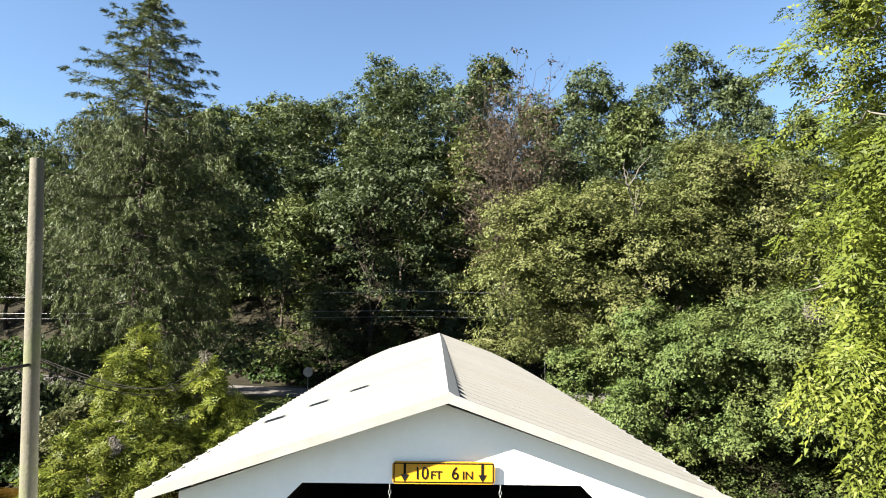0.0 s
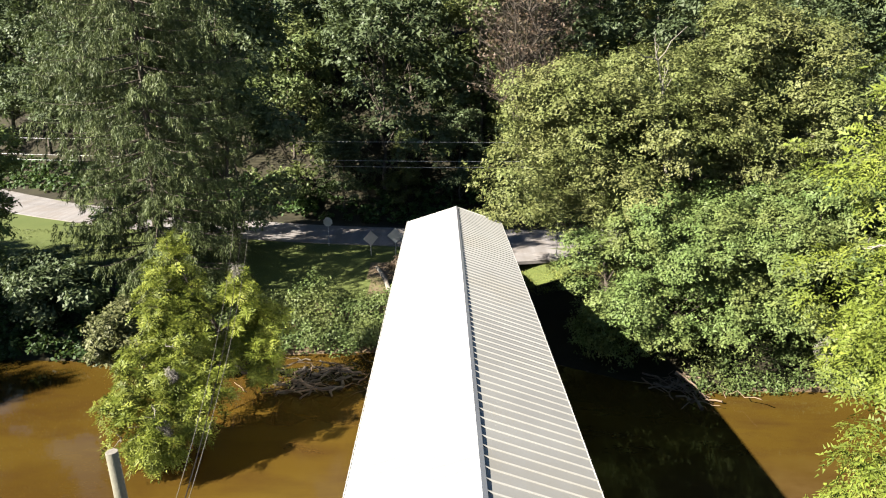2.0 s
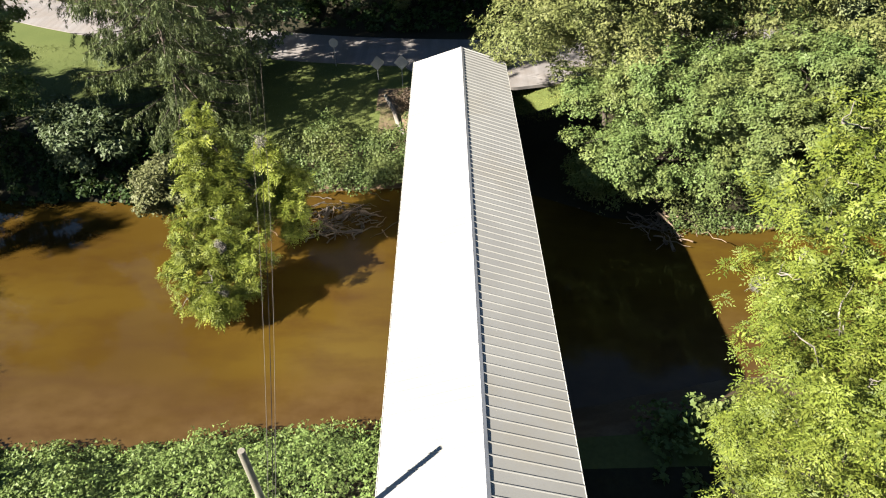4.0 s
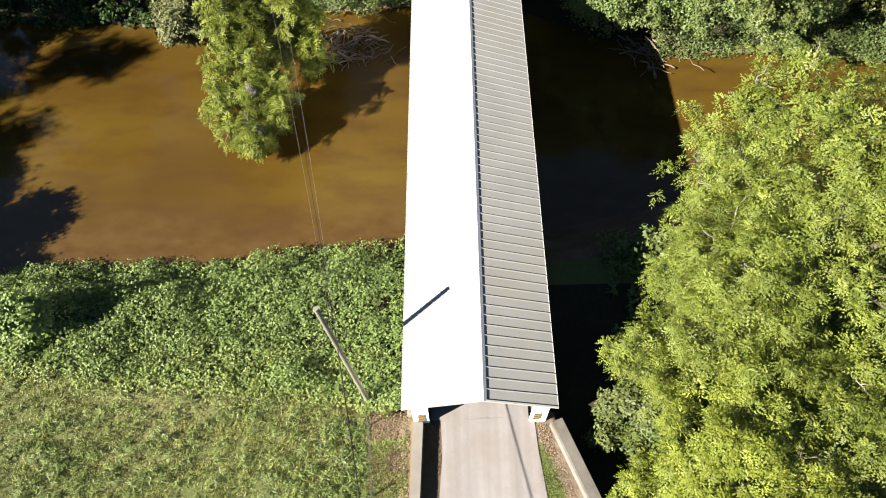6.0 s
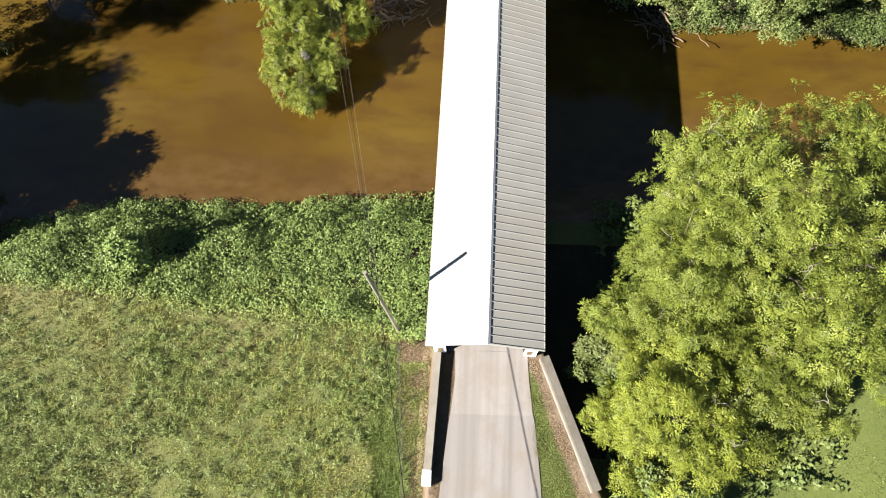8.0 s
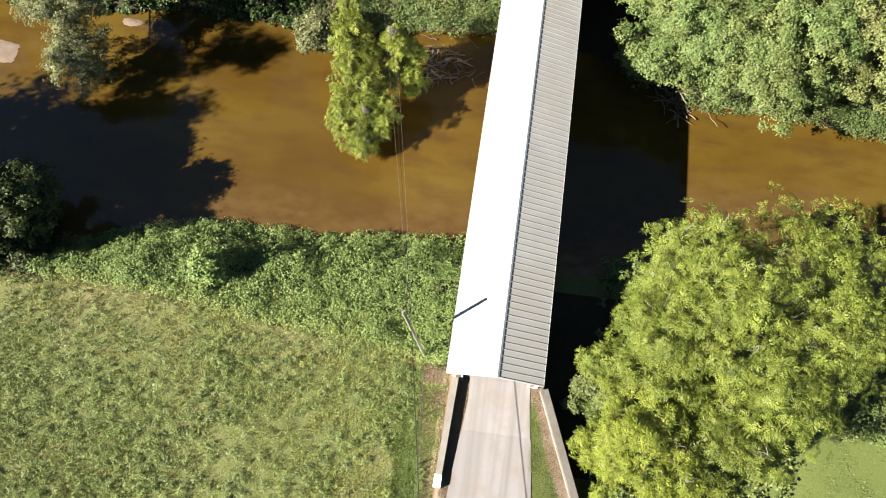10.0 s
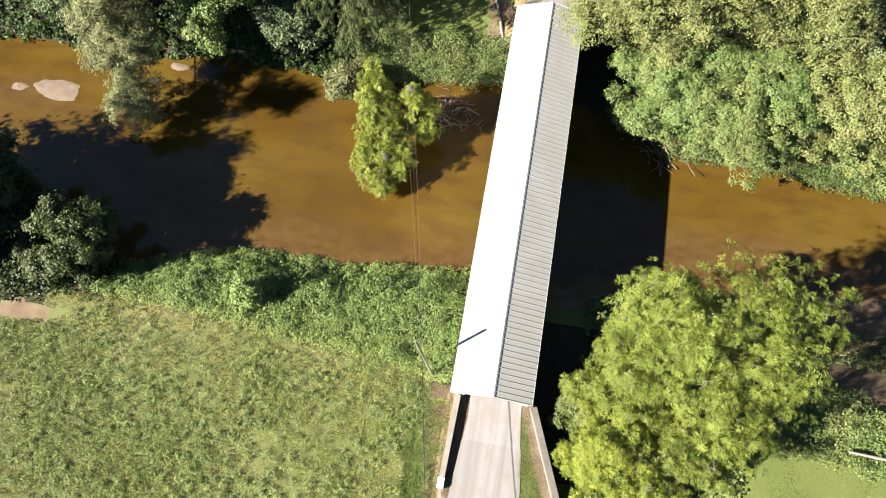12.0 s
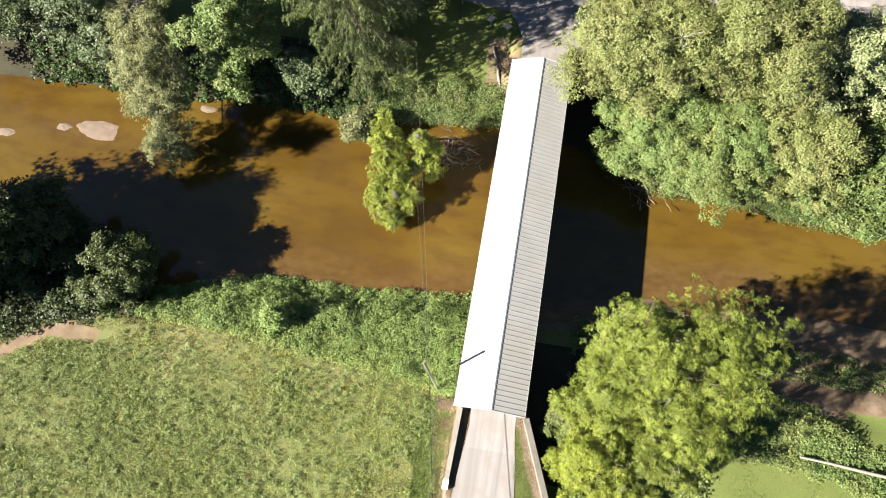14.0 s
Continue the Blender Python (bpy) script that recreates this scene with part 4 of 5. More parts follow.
broadleaf("leaning_tree", "smaller yellow-green tree leaning over driftwood", -10.6, 28.6, 6.4, 2.3, LEAF_YELLOW, 22, 52000, (0.36, 0.068), 34, 0.06, (-0.4, -1.8), 1.0, False, BARK, 0.12, z=-4.0, size=0.42, pinnate=True, gap=0.36, twigs=8,
          spine=((-11.8, 26.8, 2.7, 0.7), (-11.4, 26.5, 1.4, 1.5), (-11.0, 26.2, -0.4, 2.0), (-11.1, 25.7, -2.0, 1.8)))
broadleaf("bank_tree", "grey-green leafy bush hanging over the far waterline", -19.2, 30.6, 4.2, 2.0, LEAF_GREY, 23, 15000, (0.24, 0.13), 26, 0.06, (-0.2, -1.6), 0.6, False, BARK, 0.1, z=-3.6, size=0.36)
OLIVE = "olive-green maple overhanging the far bank beside the bridge"
GREEN = "leafy green tree on the wooded far river bank"
broadleaf("maple_tree", OLIVE, 11.0, 38.4, 16.8, 7.1, LEAF_OLIVE, 31, 170000, (0.19, 0.105), 64, 0.36, (-1.3, -1.4), 0.4, gap=0.5, wild=0.34)
broadleaf("maple_tree", OLIVE, 19.5, 39.0, 18.4, 6.9, LEAF_OLIVE, 32, 130000, (0.2, 0.11), 60, 0.20, (0, -1.0), 0.4, gap=0.5, wild=0.34)
broadleaf("bank_tree", GREEN, 13.2, 33.2, 9.4, 5.6, LEAF_FRESH, 33, 140000, (0.17, 0.1), 56, 0.04, (0.6, -1.9), 0.4, top=0.6, gap=0.46, wild=0.36)
broadleaf("bank_tree", GREEN, 20.4, 31.0, 9.6, 5.2, LEAF_FRESH, 34, 90000, (0.18, 0.105), 44, 0.04, (0, -1.6), 0.4, top=0.8, wild=0.36)
broadleaf("maple_tree", OLIVE, 26.5, 31.0, 11.5, 5.6, LEAF_OLIVE, 35, 70000, (0.22, 0.12), 46, 0.08, (0, -2.0), 0.4, top=0.8, wild=0.36)
broadleaf("bank_tree", GREEN, 34.5, 30.0, 11.0, 5.8, LEAF_FRESH, 36, 38000, (0.3, 0.17), 50, 0.06, (0, -1.2), 0.4, top=0.8)
broadleaf("maple_tree", OLIVE, 30.5, 39.0, 14.5, 6.4, LEAF_PALE, 37, 66000, (0.27, 0.15), 60, 0.15, (0, 0), 0.4, wild=0.36)
broadleaf("bank_tree", GREEN, 42.0, 37.0, 14.0, 6.6, LEAF_PALE, 38, 36000, (0.34, 0.19), 56, 0.12, (0, 0), 0.4)
# far bank upstream
GREYT = "grey-green tree leaning over the sunlit river"
broadleaf("leaning_tree", GREYT, -43.0, 34.6, 13.0, 4.0, LEAF_GREY, 41, 84000, (0.2, 0.085), 90, 0.02, (0.8, -3.6), 0.8, False, BARK_PALE, 0.2, z=-3.4, size=0.36, twigs=14,
          spine=((-42.8, 34.0, 8.0, 2.8), (-42.2, 31.5, 6.6, 4.4), (-41.4, 29.2, 4.2, 4.3), (-40.8, 27.0, 1.5, 3.8), (-40.2, 24.6, -1.1, 3.8), (-40.0, 22.9, -2.7, 2.9)))
broadleaf("bank_tree", GREEN, -33.0, 36.0, 14.5, 4.8, LEAF_FRESH, 42, 52000, (0.26, 0.145), 50, 0.08, (0, -1.8), 0.5)
broadleaf("bank_tree", GREEN, -51.0, 36.8, 14.5, 5.0, LEAF_HILL, 43, 40000, (0.29, 0.16), 50, 0.08, (0, -1.6), 0.4)
broadleaf("bank_tree", "dark leafy tree upstream on the far bank", -66.5, 35.8, 11.0, 5.2, LEAF_HILL, 49, 16000, (0.34, 0.2), 40, 0.06, (0, 0), 0.4)
broadleaf("bank_tree", GREEN, -59.0, 38.0, 15.0, 5.8, LEAF_HILL, 44, 28000, (0.32, 0.18), 50, 0.08, (0, -1.0), 0.4)
broadleaf("bank_tree", "low dark leafy bush on the shaded far bank", -26.5, 35.0, 4.2, 3.0, LEAF_HILL, 45, 20000, (0.30, 0.17), 36, 0.06, (0, -0.8), 0.4)
# These two are added, hidden behind the spruce, to shade road and hill foot.
broadleaf("bank_tree", GREEN, -24.6, 46.5, 20.5, 5.2, LEAF_HILL, 47, 20000, (0.40, 0.23), 50, 0.06, (0, -0.8), 0.4)
broadleaf("bank_tree", "tall tree added behind the spruce to shade the country road", -18.0, 46.4, 23.0, 6.0, LEAF_HILL, 48, 22000, (0.40, 0.23), 54, 0.05, (0, 0), 0.4)
bare_tree("bare_tree", "pale leafless tree standing among green bank trees", -43.5, 34.5, 15.5, 3.0, 46, 16, BARK_PALE)
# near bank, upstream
broadleaf("bank_tree", "dark leafy tree on the near river bank", -50.5, 9.2, 14.6, 6.2, LEAF_SELF_SHADED, 51, 50000, (0.34, 0.2), 60, 0.04, (0, 0), 0.4, top=0.9, z=-5.55)
broadleaf("bank_tree", "small rounded tree at the edge of the meadow", -39.9, 6.0, 9.8, 4.0, LEAF_SMALL, 52, 44000, (0.24, 0.15), 44, 0.03, (0.6, 2.0), 0.4, top=0.8, z=-4.64)
broadleaf("bank_tree", "very tall dark tree on the near river bank", -62.6, 6.2, 29.0, 3.4, LEAF_HILL, 56, 4600, (0.44, 0.25), 26, 0.70, (0.0, 3.2), 0.4, trunk=0.13, size=0.27, z=-5.55)
broadleaf("bank_tree", "slender dark tree on the near river bank", -53.2, 5.0, 17.0, 3.7, LEAF_SELF_SHADED, 57, 14000, (0.38, 0.22), 40, 0.3, (0, 0), 0.4, trunk=0.16, wide=0.62, top=0.95, z=-5.13)
broadleaf("bank_tree", "tall dark tree upstream on the near river bank", -56.0, 7.2, 19.0, 6.0, LEAF_SELF_SHADED, 53, 22000, (0.42, 0.25), 56, 0.12, (0, 0), 0.4, z=-5.55)
broadleaf("bank_tree", "tall dark tree upstream on the near river bank", -61.0, 4.4, 20.0, 6.5, LEAF_HILL, 54, 20000, (0.46, 0.27), 56, 0.10, (0, 0), 0.4, z=-5.35)
broadleaf("bank_tree", "tall dark tree upstream on the near river bank", -69.0, 6.0, 21.0, 6.8, LEAF_HILL, 55, 18000, (0.48, 0.28), 56, 0.10, (0, 0), 0.4, z=-5.55)
# near bank, downstream
broadleaf("walnut_tree", "large yellow-green walnut with feathery leaves beside the bridge", 15.4, 5.2, 16.0, 8.4, LEAF_WALNUT, 74, 300000, (0.32, 0.052), 150, 0.20, (0, 0), 1.5, False, BARK, 0.34, size=0.19, lump=0.2, wide=0.62, top=0.92, sub=9, gap=0.35, pinnate=True, twigs=40, oval=0.86,
          keep=((-4, 5.2), (-0.5, 5.0), (1, 5.3), (2.5, 6.0), (4, 6.5), (5.5, 7.3), (7, 8.3), (8.5, 9.2), (10, 10.2), (11.5, 11.6), (13, 13.5)),
          extra=((10.9, 10.7, 5.4, 1.1), (10.6, 9.6, 7.2, 1.2), (8.5, 5.2, 8.5, 1.2), (9.0, 6.6, 11.0, 1.2), (9.5, 7.3, 12.6, 1.2), (8.9, 7.4, 13.2, 0.9), (11.5, 7.8, 13.3, 1.3)))
broadleaf("walnut_tree", "smaller bright yellow-green walnut by the wing wall", 9.8, -3.3, 9.4, 4.1, LEAF_YELLOW, 62, 110000, (0.34, 0.056), 52, 0.06, (0, 0), 2.0, False, BARK, 0.16, size=0.24, pinnate=True, gap=0.34, twigs=8)
broadleaf("walnut_tree", "smaller yellow-green walnut at the edge of the lawn", 14.6, -1.6, 9.2, 3.8, LEAF_WALNUT, 65, 62000, (0.34, 0.062), 34, 0.06, (0, 0), 1.0, False, BARK, 0.16, size=0.26, pinnate=True, gap=0.38, twigs=8)
broadleaf("walnut_tree", "young yellow-green walnut reaching towards the bridge", 10.5, 3.3, 10.6, 4.2, LEAF_WALNUT, 67, 110000, (0.32, 0.046), 54, 0.34, (-0.2, 0), 2.6, False, BARK, 0.13, size=0.27, pinnate=True, gap=0.34, twigs=8)
broadleaf("bank_tree", "bushy green sapling under the walnut", 9.9, -6.8, 4.2, 3.0, LEAF_FRESH, 63, 18000, (0.17, 0.11), 34, 0.04, (0, 0), 0.4)
broadleaf("bank_tree", "bushy green sapling under the walnut", 7.0, 0.6, 3.6, 1.7, LEAF_FRESH, 66, 22000, (0.17, 0.11), 24, 0.04, (0, 0), 0.4)
broadleaf("bank_tree", "yellow-green tree at the edge of the lawn", 41.5, 7.0, 9.0, 4.2, LEAF_YELLOW, 64, 34000, (0.32, 0.16), 40, 0.06, (0, 0), 0.5)

# wooded hillside: a few trees, then copies of them
HILL = "tall broadleaf tree on the wooded hillside"
proto = []
for k, (tall, R, mat, low) in enumerate(((22, 6.4, LEAF_HILL, 0.16), (20, 5.4, LEAF_HILL2, 0.06), (24, 6.0, LEAF_HILL, 0.2), (18, 5.6, LEAF_HILL2, 0.04), (22, 6.6, LEAF_HILL, 0.15))):
    proto.append(broadleaf("hill_tree", HILL, (-6.5, 3.0, 14.0, -16.0, 24.0)[k], (59.0, 62.5, 60.0, 61.0, 59.5)[k], tall, R, mat, 80 + k, 14000, (0.42, 0.25), 62, low, (0, 0), 0.4, group="hillside trees", size=0.27))
hr = np.random.default_rng(5)
spots = []
for row, (y, gap) in enumerate(((60, 8.8), (69.0, 9.5), (77.5, 10.5))):
    x = -62.0 - row * 5
    while x < 66 + row * 6:
        yy = y + hr.normal() * 1.3 + max(0.0, (-8 - x)) * 0.42
        if row or all(abs(x - p.location.x) > 5.5 for p in proto):
            spots.append((x + hr.normal() * 1.2, min(yy, 112.0)))
        x += gap * hr.uniform(0.85, 1.2)
for i, (a, e) in enumerate(((-0.64, 0.30), (-0.52, 0.33), (-0.43, 0.31), (-0.33, 0.325), (-0.245, 0.355), (-0.165, 0.35), (-0.09, 0.41), (-0.02, 0.385), (0.07, 0.41), (0.15, 0.35),
                           (0.235, 0.405), (0.31, 0.37), (0.39, 0.43), (0.47, 0.385), (0.56, 0.34), (0.66, 0.34))):
    y = 84.0 + (i % 3) * 2.0
    x, top = a * (y + 7.4), 5.2 + e * (y + 7.4)
    p = proto[(i * 2) % 5]
    s = (top - ground_z(x, y)) / (22, 20, 24, 18, 22)[(i * 2) % 5] * 0.98
    copy_thing(p, Matrix.Translation((x, y, ground_z(x, y) - 0.2)) @ Matrix.Rotation(i * 1.7, 4, "Z") @ Matrix.Diagonal((0.9 * s, 0.9 * s, s, 1)))
for i, (x, y) in enumerate(spots):
    s = hr.uniform(0.82, 1.16)
    m = Matrix.Translation((x, y, ground_z(x, y) - 0.2)) @ Matrix.Rotation(hr.uniform(0, 6.28), 4, "Z") @ Matrix.Diagonal((s, s, s * hr.uniform(0.92, 1.1), 1))
    copy_thing(proto[(0, 2, 4)[i % 3] if y - road_foot(x) < 7 else int(hr.integers(0, 5))], m)
for i, (x, y, s) in enumerate(((-10.5, 57.5, 0.42), (-4.5, 57.8, 0.36), (0.8, 57.2, 0.45), (6.8, 58.0, 0.4), (12.0, 57.4, 0.45))):
    copy_thing(proto[i % 3], Matrix.Translation((x, y, ground_z(x, y) - 0.2)) @ Matrix.Rotation(i * 1.3, 4, "Z") @ Matrix.Diagonal((s * 1.1, s * 1.1, s, 1)))
broadleaf("dry_shrub", "small brown withered shrub at the far bridge end", -3.9, 38.9, 1.5, 0.9, LEAF_BROWN, 93, 2600, (0.16, 0.09), 16, 0.05, (0, 0), 0.4, trunk=0.05, category="shrub")
bare_tree("withered_tree", "dead tree with brown withered twigs on the hillside", 6.4, 55.8, 27.0, 6.0, 91, 70, BARK, LEAF_BROWN, 9000)
snag_rng = np.random.default_rng(92)
snag = thing("dead_snag", "pale dead leafless snag among green trees", "tree", (14.9, 34.6, ground_z(14.9, 34.6)))
snag_stem = bend((0, 0, -0.3), (-3.0, -0.6, 15.8), snag_rng, 9, 0, 0.012)
snag_pieces = [tube_arrays(snag_stem, np.linspace(0.19, 0.04, 9), 7)]
for k in range(18):
    s = snag_stem[5 + k % 4]
    e = s + np.array([snag_rng.normal() * 1.1 - 0.4, snag_rng.normal() * 0.7 - 0.5, snag_rng.uniform(0.6, 2.4)])
    snag_pieces.append(tube_arrays(bend(s, e, snag_rng, 5), np.linspace(0.05, 0.012, 5), 5))
part("trunk", tubes("trunk", snag_pieces, BARK_PALE), None, snag)

# ---------------------------------------------------------------- undergrowth and grass
def weeds(name, label, n, xs, place, blade, mat, seed, lumps=1.2, base_h=0.9, kind="stuff", per=20, wide=(0.26, 0.52), quad=True):
    """Leafy plants, each a small dome of n / per leaves, over a stretch of the bank. place(x, u) gives y; heights follow mounds."""
    rng = np.random.default_rng(seed)
    m = n // per
    x = rng.uniform(*xs, m)
    y = place(x, rng.uniform(0, 1, m))
    mound = 0.5 + 0.6 * wobble(x, y, 1.3, seed) + 0.3 * wobble(x, y, 4.2, seed + 1)
    h = base_h * (0.5 + lumps * np.clip(mound, 0, 1.2)) * rng.uniform(0.6, 1.35, m)
    h = h * (1 - 0.97 * np.exp(-(((x + 20.3) / 1.7) ** 2 + ((y - 6.7) / 1.1) ** 2) ** 2)) * (1 + 1.3 * np.exp(-(((x + 22.9) / 1.3) ** 2 + ((y - 5.8) / 1.4) ** 2)))
    r = rng.uniform(*wide, m)
    e = unit(rng.normal(size=(m, per, 3)) * np.array([1, 1, 0.8]) + np.array([0, 0, 0.25]))
    e[..., 2] = np.abs(e[..., 2])
    at = np.stack([x, y, height(x, y) + h * 0.35], 1)[:, None] + e * np.stack([r, r, h * 0.65], 1)[:, None] * rng.uniform(0.75, 1.05, (m, per, 1))
    out = (unit(e + np.array([0, 0, 0.35]))).reshape(-1, 3)
    me = leaves(name, at.reshape(-1, 3), out, blade[0], blade[1], mat, rng, 0.3, quad, 0.35, 0.48, tuft=1, spread=0.25)
    me.attributes["tint"].data.foreach_set("value", np.clip(np.repeat(rng.uniform(0, 0.6, m), per) + rng.normal(size=m * per) * 0.1, 0, 0.6).astype(np.float32))
    return tagged(new(name, me), label, "weeds", kind=kind)


def lawn_edge(x):
    """Where the mown lawn meets the shrubs above the beach."""
    return np.interp(x, (15, 22, 26, 31, 33, 38, 47), (0.6, 0.3, 0.0, -0.3, -0.9, -2.4, -6.0))


def inner_edge(x):
    return np.interp(x, (-52, -35, -26.5, -18, -9.7, -5.6, -3.4), (0.5, 4.2, 3.8, 3.0, 2.4, 1.7, 1.0))


weeds("bank_weeds", "dense green leafy weeds along the near river bank", 120000, (-37, -3.3), lambda x, u: inner_edge(x) + 0.3 + (near_edge(x) - 0.1 - inner_edge(x)) * u, (0.135, 0.1), WEED, 3, 1.2, 0.85, per=44, wide=(0.32, 0.72), quad=False)
weeds("bank_weeds", "yellowing leafy weeds between meadow and bank", 26000, (-36, -4.2), lambda x, u: inner_edge(x) - 0.1 + 2.6 * u ** 1.5, (0.14, 0.09), WEED_YELLOW, 4, 0.9, 0.65, per=34, wide=(0.26, 0.55), quad=False)
weeds("bank_weeds", "leafy green bushes on the far bank by the bridge", 34000, (-19.0, -3.2), lambda x, u: far_edge(x) + 0.5 + 3.4 * u ** 1.1, (0.17, 0.12), LEAF_FRESH, 6, 2.4, 0.7, per=70, wide=(0.5, 1.1), quad=False)
weeds("bank_weeds", "undergrowth along the far bank, leaf colour darkened for shade", 16000, (-62, -18), lambda x, u: far_edge(x) + 0.2 + 4.0 * u, (0.30, 0.2), LEAF_WEED_SHADED, 7, 1.6, 1.0)
weeds("bank_weeds", "dark green undergrowth under trees on the near bank", 9000, (-68, -37.5), lambda x, u: near_edge(x) - 4.2 + 4.4 * u, (0.24, 0.16), LEAF_WEED_SHADED, 14, 1.4, 0.8, per=30, wide=(0.4, 0.9), quad=False)
weeds("bank_weeds", "dark leafy bushes between bank trees and the earth track", 22000, (-70, -41.5), lambda x, u: soil_y(x) + 1.5 + (near_edge(x) - 2.5 - soil_y(x)) * u, (0.3, 0.2), LEAF_SELF_SHADED, 15, 1.0, 2.0, per=60, wide=(0.8, 1.6), quad=False)
weeds("bank_weeds", "green undergrowth at the far waterline", 26000, (13.5, 44), lambda x, u: far_edge(x) + 0.3 + 2.8 * u ** 1.2, (0.16, 0.105), LEAF_FRESH, 8, 1.5, 1.0, per=36, wide=(0.4, 0.85), quad=False)
weeds("bank_weeds", "leafy green shrubs below the lawn", 44000, (18, 47), lambda x, u: lawn_edge(x) + 0.2 + (np.interp(x, (18, 24.8, 26.8, 29.8, 31.1, 33.2, 34.5, 40, 47), (6.6, 6.6, 6.3, 5.4, 4.5, 3.4, 2.9, 1.6, -1.0)) - lawn_edge(x) - 0.2) * u, (0.17, 0.11), LEAF_FRESH, 9, 1.2, 0.7, per=30, wide=(0.35, 0.8), quad=False)
weeds("bank_weeds", "straggling green plants on the shaded muddy beach", 7000, (27, 42), lambda x, u: 8.6 + 3.6 * u, (0.17, 0.1), LEAF_FRESH, 13, 1.2, 0.3, per=26, quad=False)
weeds("bank_weeds", "green undergrowth beneath the walnut tree", 12000, (7.0, 20), lambda x, u: -6.0 + 17.0 * u, (0.26, 0.17), LEAF_FRESH, 10, 1.2, 0.6)

weeds("bank_weeds", "leafy undergrowth at the foot of the hill, darkened for shade", 25000, (-60, 50), lambda x, u: road_foot(x) - 0.6 + 5.0 * u, (0.4, 0.26), LEAF_WEED_SHADED, 12, 1.4, 0.6)


broadleaf("weed_bush", "tall leafy weed bush on the near bank", -22.7, 5.7, 2.9, 1.25, WEED, 95, 9000, (0.18, 0.13), 18, 0.04, (0, 0), 0.3, True, trunk=0.04, category="bush", size=0.36)


def blades(name, label, n, area, keep, mat, seed, tall, wide, per=4):
    """Tufts of grass blades over an area (x0, x1, y0, y1)."""
    rng = np.random.default_rng(seed)
    x, y = rng.uniform(area[0], area[1], n), rng.uniform(area[2], area[3], n)
    k = keep(x, y)
    x, y = x[k], y[k]
    patch = np.clip(0.8 + 0.45 * wobble(x, y, 0.6, seed) + 0.75 * wobble(x, y, 3.2, seed + 2), 0.4, 1.8)
    c = np.repeat(np.stack([x, y, height(x, y)], 1), per, 0)
    s = np.repeat(patch, per)[:, None]
    m = len(c)
    c[:, :2] += rng.normal(size=(m, 2)) * 0.09
    a = rng.uniform(0, 2 * np.pi, m)
    d = np.stack([np.cos(a), np.sin(a), np.zeros(m)], 1)
    side = np.stack([-d[:, 1], d[:, 0], np.zeros(m)], 1)
    L = tall * s * rng.uniform(0.6, 1.3, (m, 1))
    tip = c + d * L * rng.uniform(0.35, 0.95, (m, 1)) + np.array([0, 0, 1.0]) * L * rng.uniform(0.35, 0.9, (m, 1))
    v = np.stack([c - side * wide / 2, c + side * wide / 2, tip], 1).reshape(-1, 3)
    ob = new(name, mesh_of(name, v, np.arange(len(v)).reshape(-1, 3), mat, tint=np.repeat(rng.uniform(0, 0.6, len(x)), per)))
    return tagged(ob, label, "grass", kind="stuff")


blades("meadow_grass", "rough sunlit meadow grass with weeds", 62000, (-60, -4.4, -18, 4.6), lambda x, y: (y < inner_edge(x) + 0.3) & (x < fence_x(y) - 0.05) & ((x > -39) | (np.abs(y - soil_y(x) - 0.8 * wobble(x, y, 0.9, 3)) > 0.75 + 0.5 * wobble(x, y, 2.5, 44))), GRASS, 70, 0.28, 0.034)
def meadow_tufts(n, seed, mat, label, tall, size, blade, per=22, patch=0.45, bias=0.0):
    """Weeds and tussocks, each a low dome of leaves, gathered in patches over the meadow."""
    rng = np.random.default_rng(seed)
    x, y = rng.uniform(-60, -4.5, n), rng.uniform(-18, 4.0, n)
    k = (y < inner_edge(x) - 0.3) & (x < fence_x(y) - 0.3) & (wobble(x, y, patch, seed) + rng.normal(size=n) * 0.6 > bias) & ((x > -39) | (np.abs(y - soil_y(x)) > 1.1))
    x, y = x[k], y[k]
    m = len(x)
    r, h = rng.uniform(*size, m), tall * rng.uniform(0.5, 1.3, m)
    e = unit(rng.normal(size=(m, per, 3)))
    e[..., 2] = np.abs(e[..., 2])
    at = np.stack([x, y, height(x, y) + 0.12], 1)[:, None] + e * np.stack([r, r, h], 1)[:, None] * rng.uniform(0.6, 1.05, (m, per, 1))
    me = leaves("meadow_weeds", at.reshape(-1, 3), unit(e + np.array([0, 0, 0.3])).reshape(-1, 3), blade[0], blade[1], mat, rng, 0.1, False, 0.3, 0.6, tuft=1, spread=0.2)
    me.attributes["tint"].data.foreach_set("value", np.clip(np.repeat(rng.uniform(0, 0.6, m), per) + rng.normal(size=m * per) * 0.1, 0, 0.6).astype(np.float32))
    return tagged(new("meadow_weeds", me), label, "weeds", kind="stuff")


meadow_tufts(9500, 76, MEADOW_WEED, "green leafy weed clumps dotted over the meadow", 0.5, (0.16, 0.42), (0.2, 0.042), 24, 0.5, -0.05)
meadow_tufts(3000, 79, MEADOW_PALE, "pale grey-green grass tussocks dotted over the meadow", 0.42, (0.14, 0.36), (0.24, 0.045), 22, 0.4, 0.0)
blades("verge_grass", "green grass verge between road and wing wall", 13000, (2.2, 6.2, -9.5, -0.6), lambda x, y: (x > 2.25 - y * 0.125 + 0.12 * wobble(x, y, 2.5, 31)) & (x < 2.62 - y * 0.362 + 0.15 * wobble(x, y, 2.0, 32)) & (y < -0.6), LAWN, 71, 0.13, 0.03)
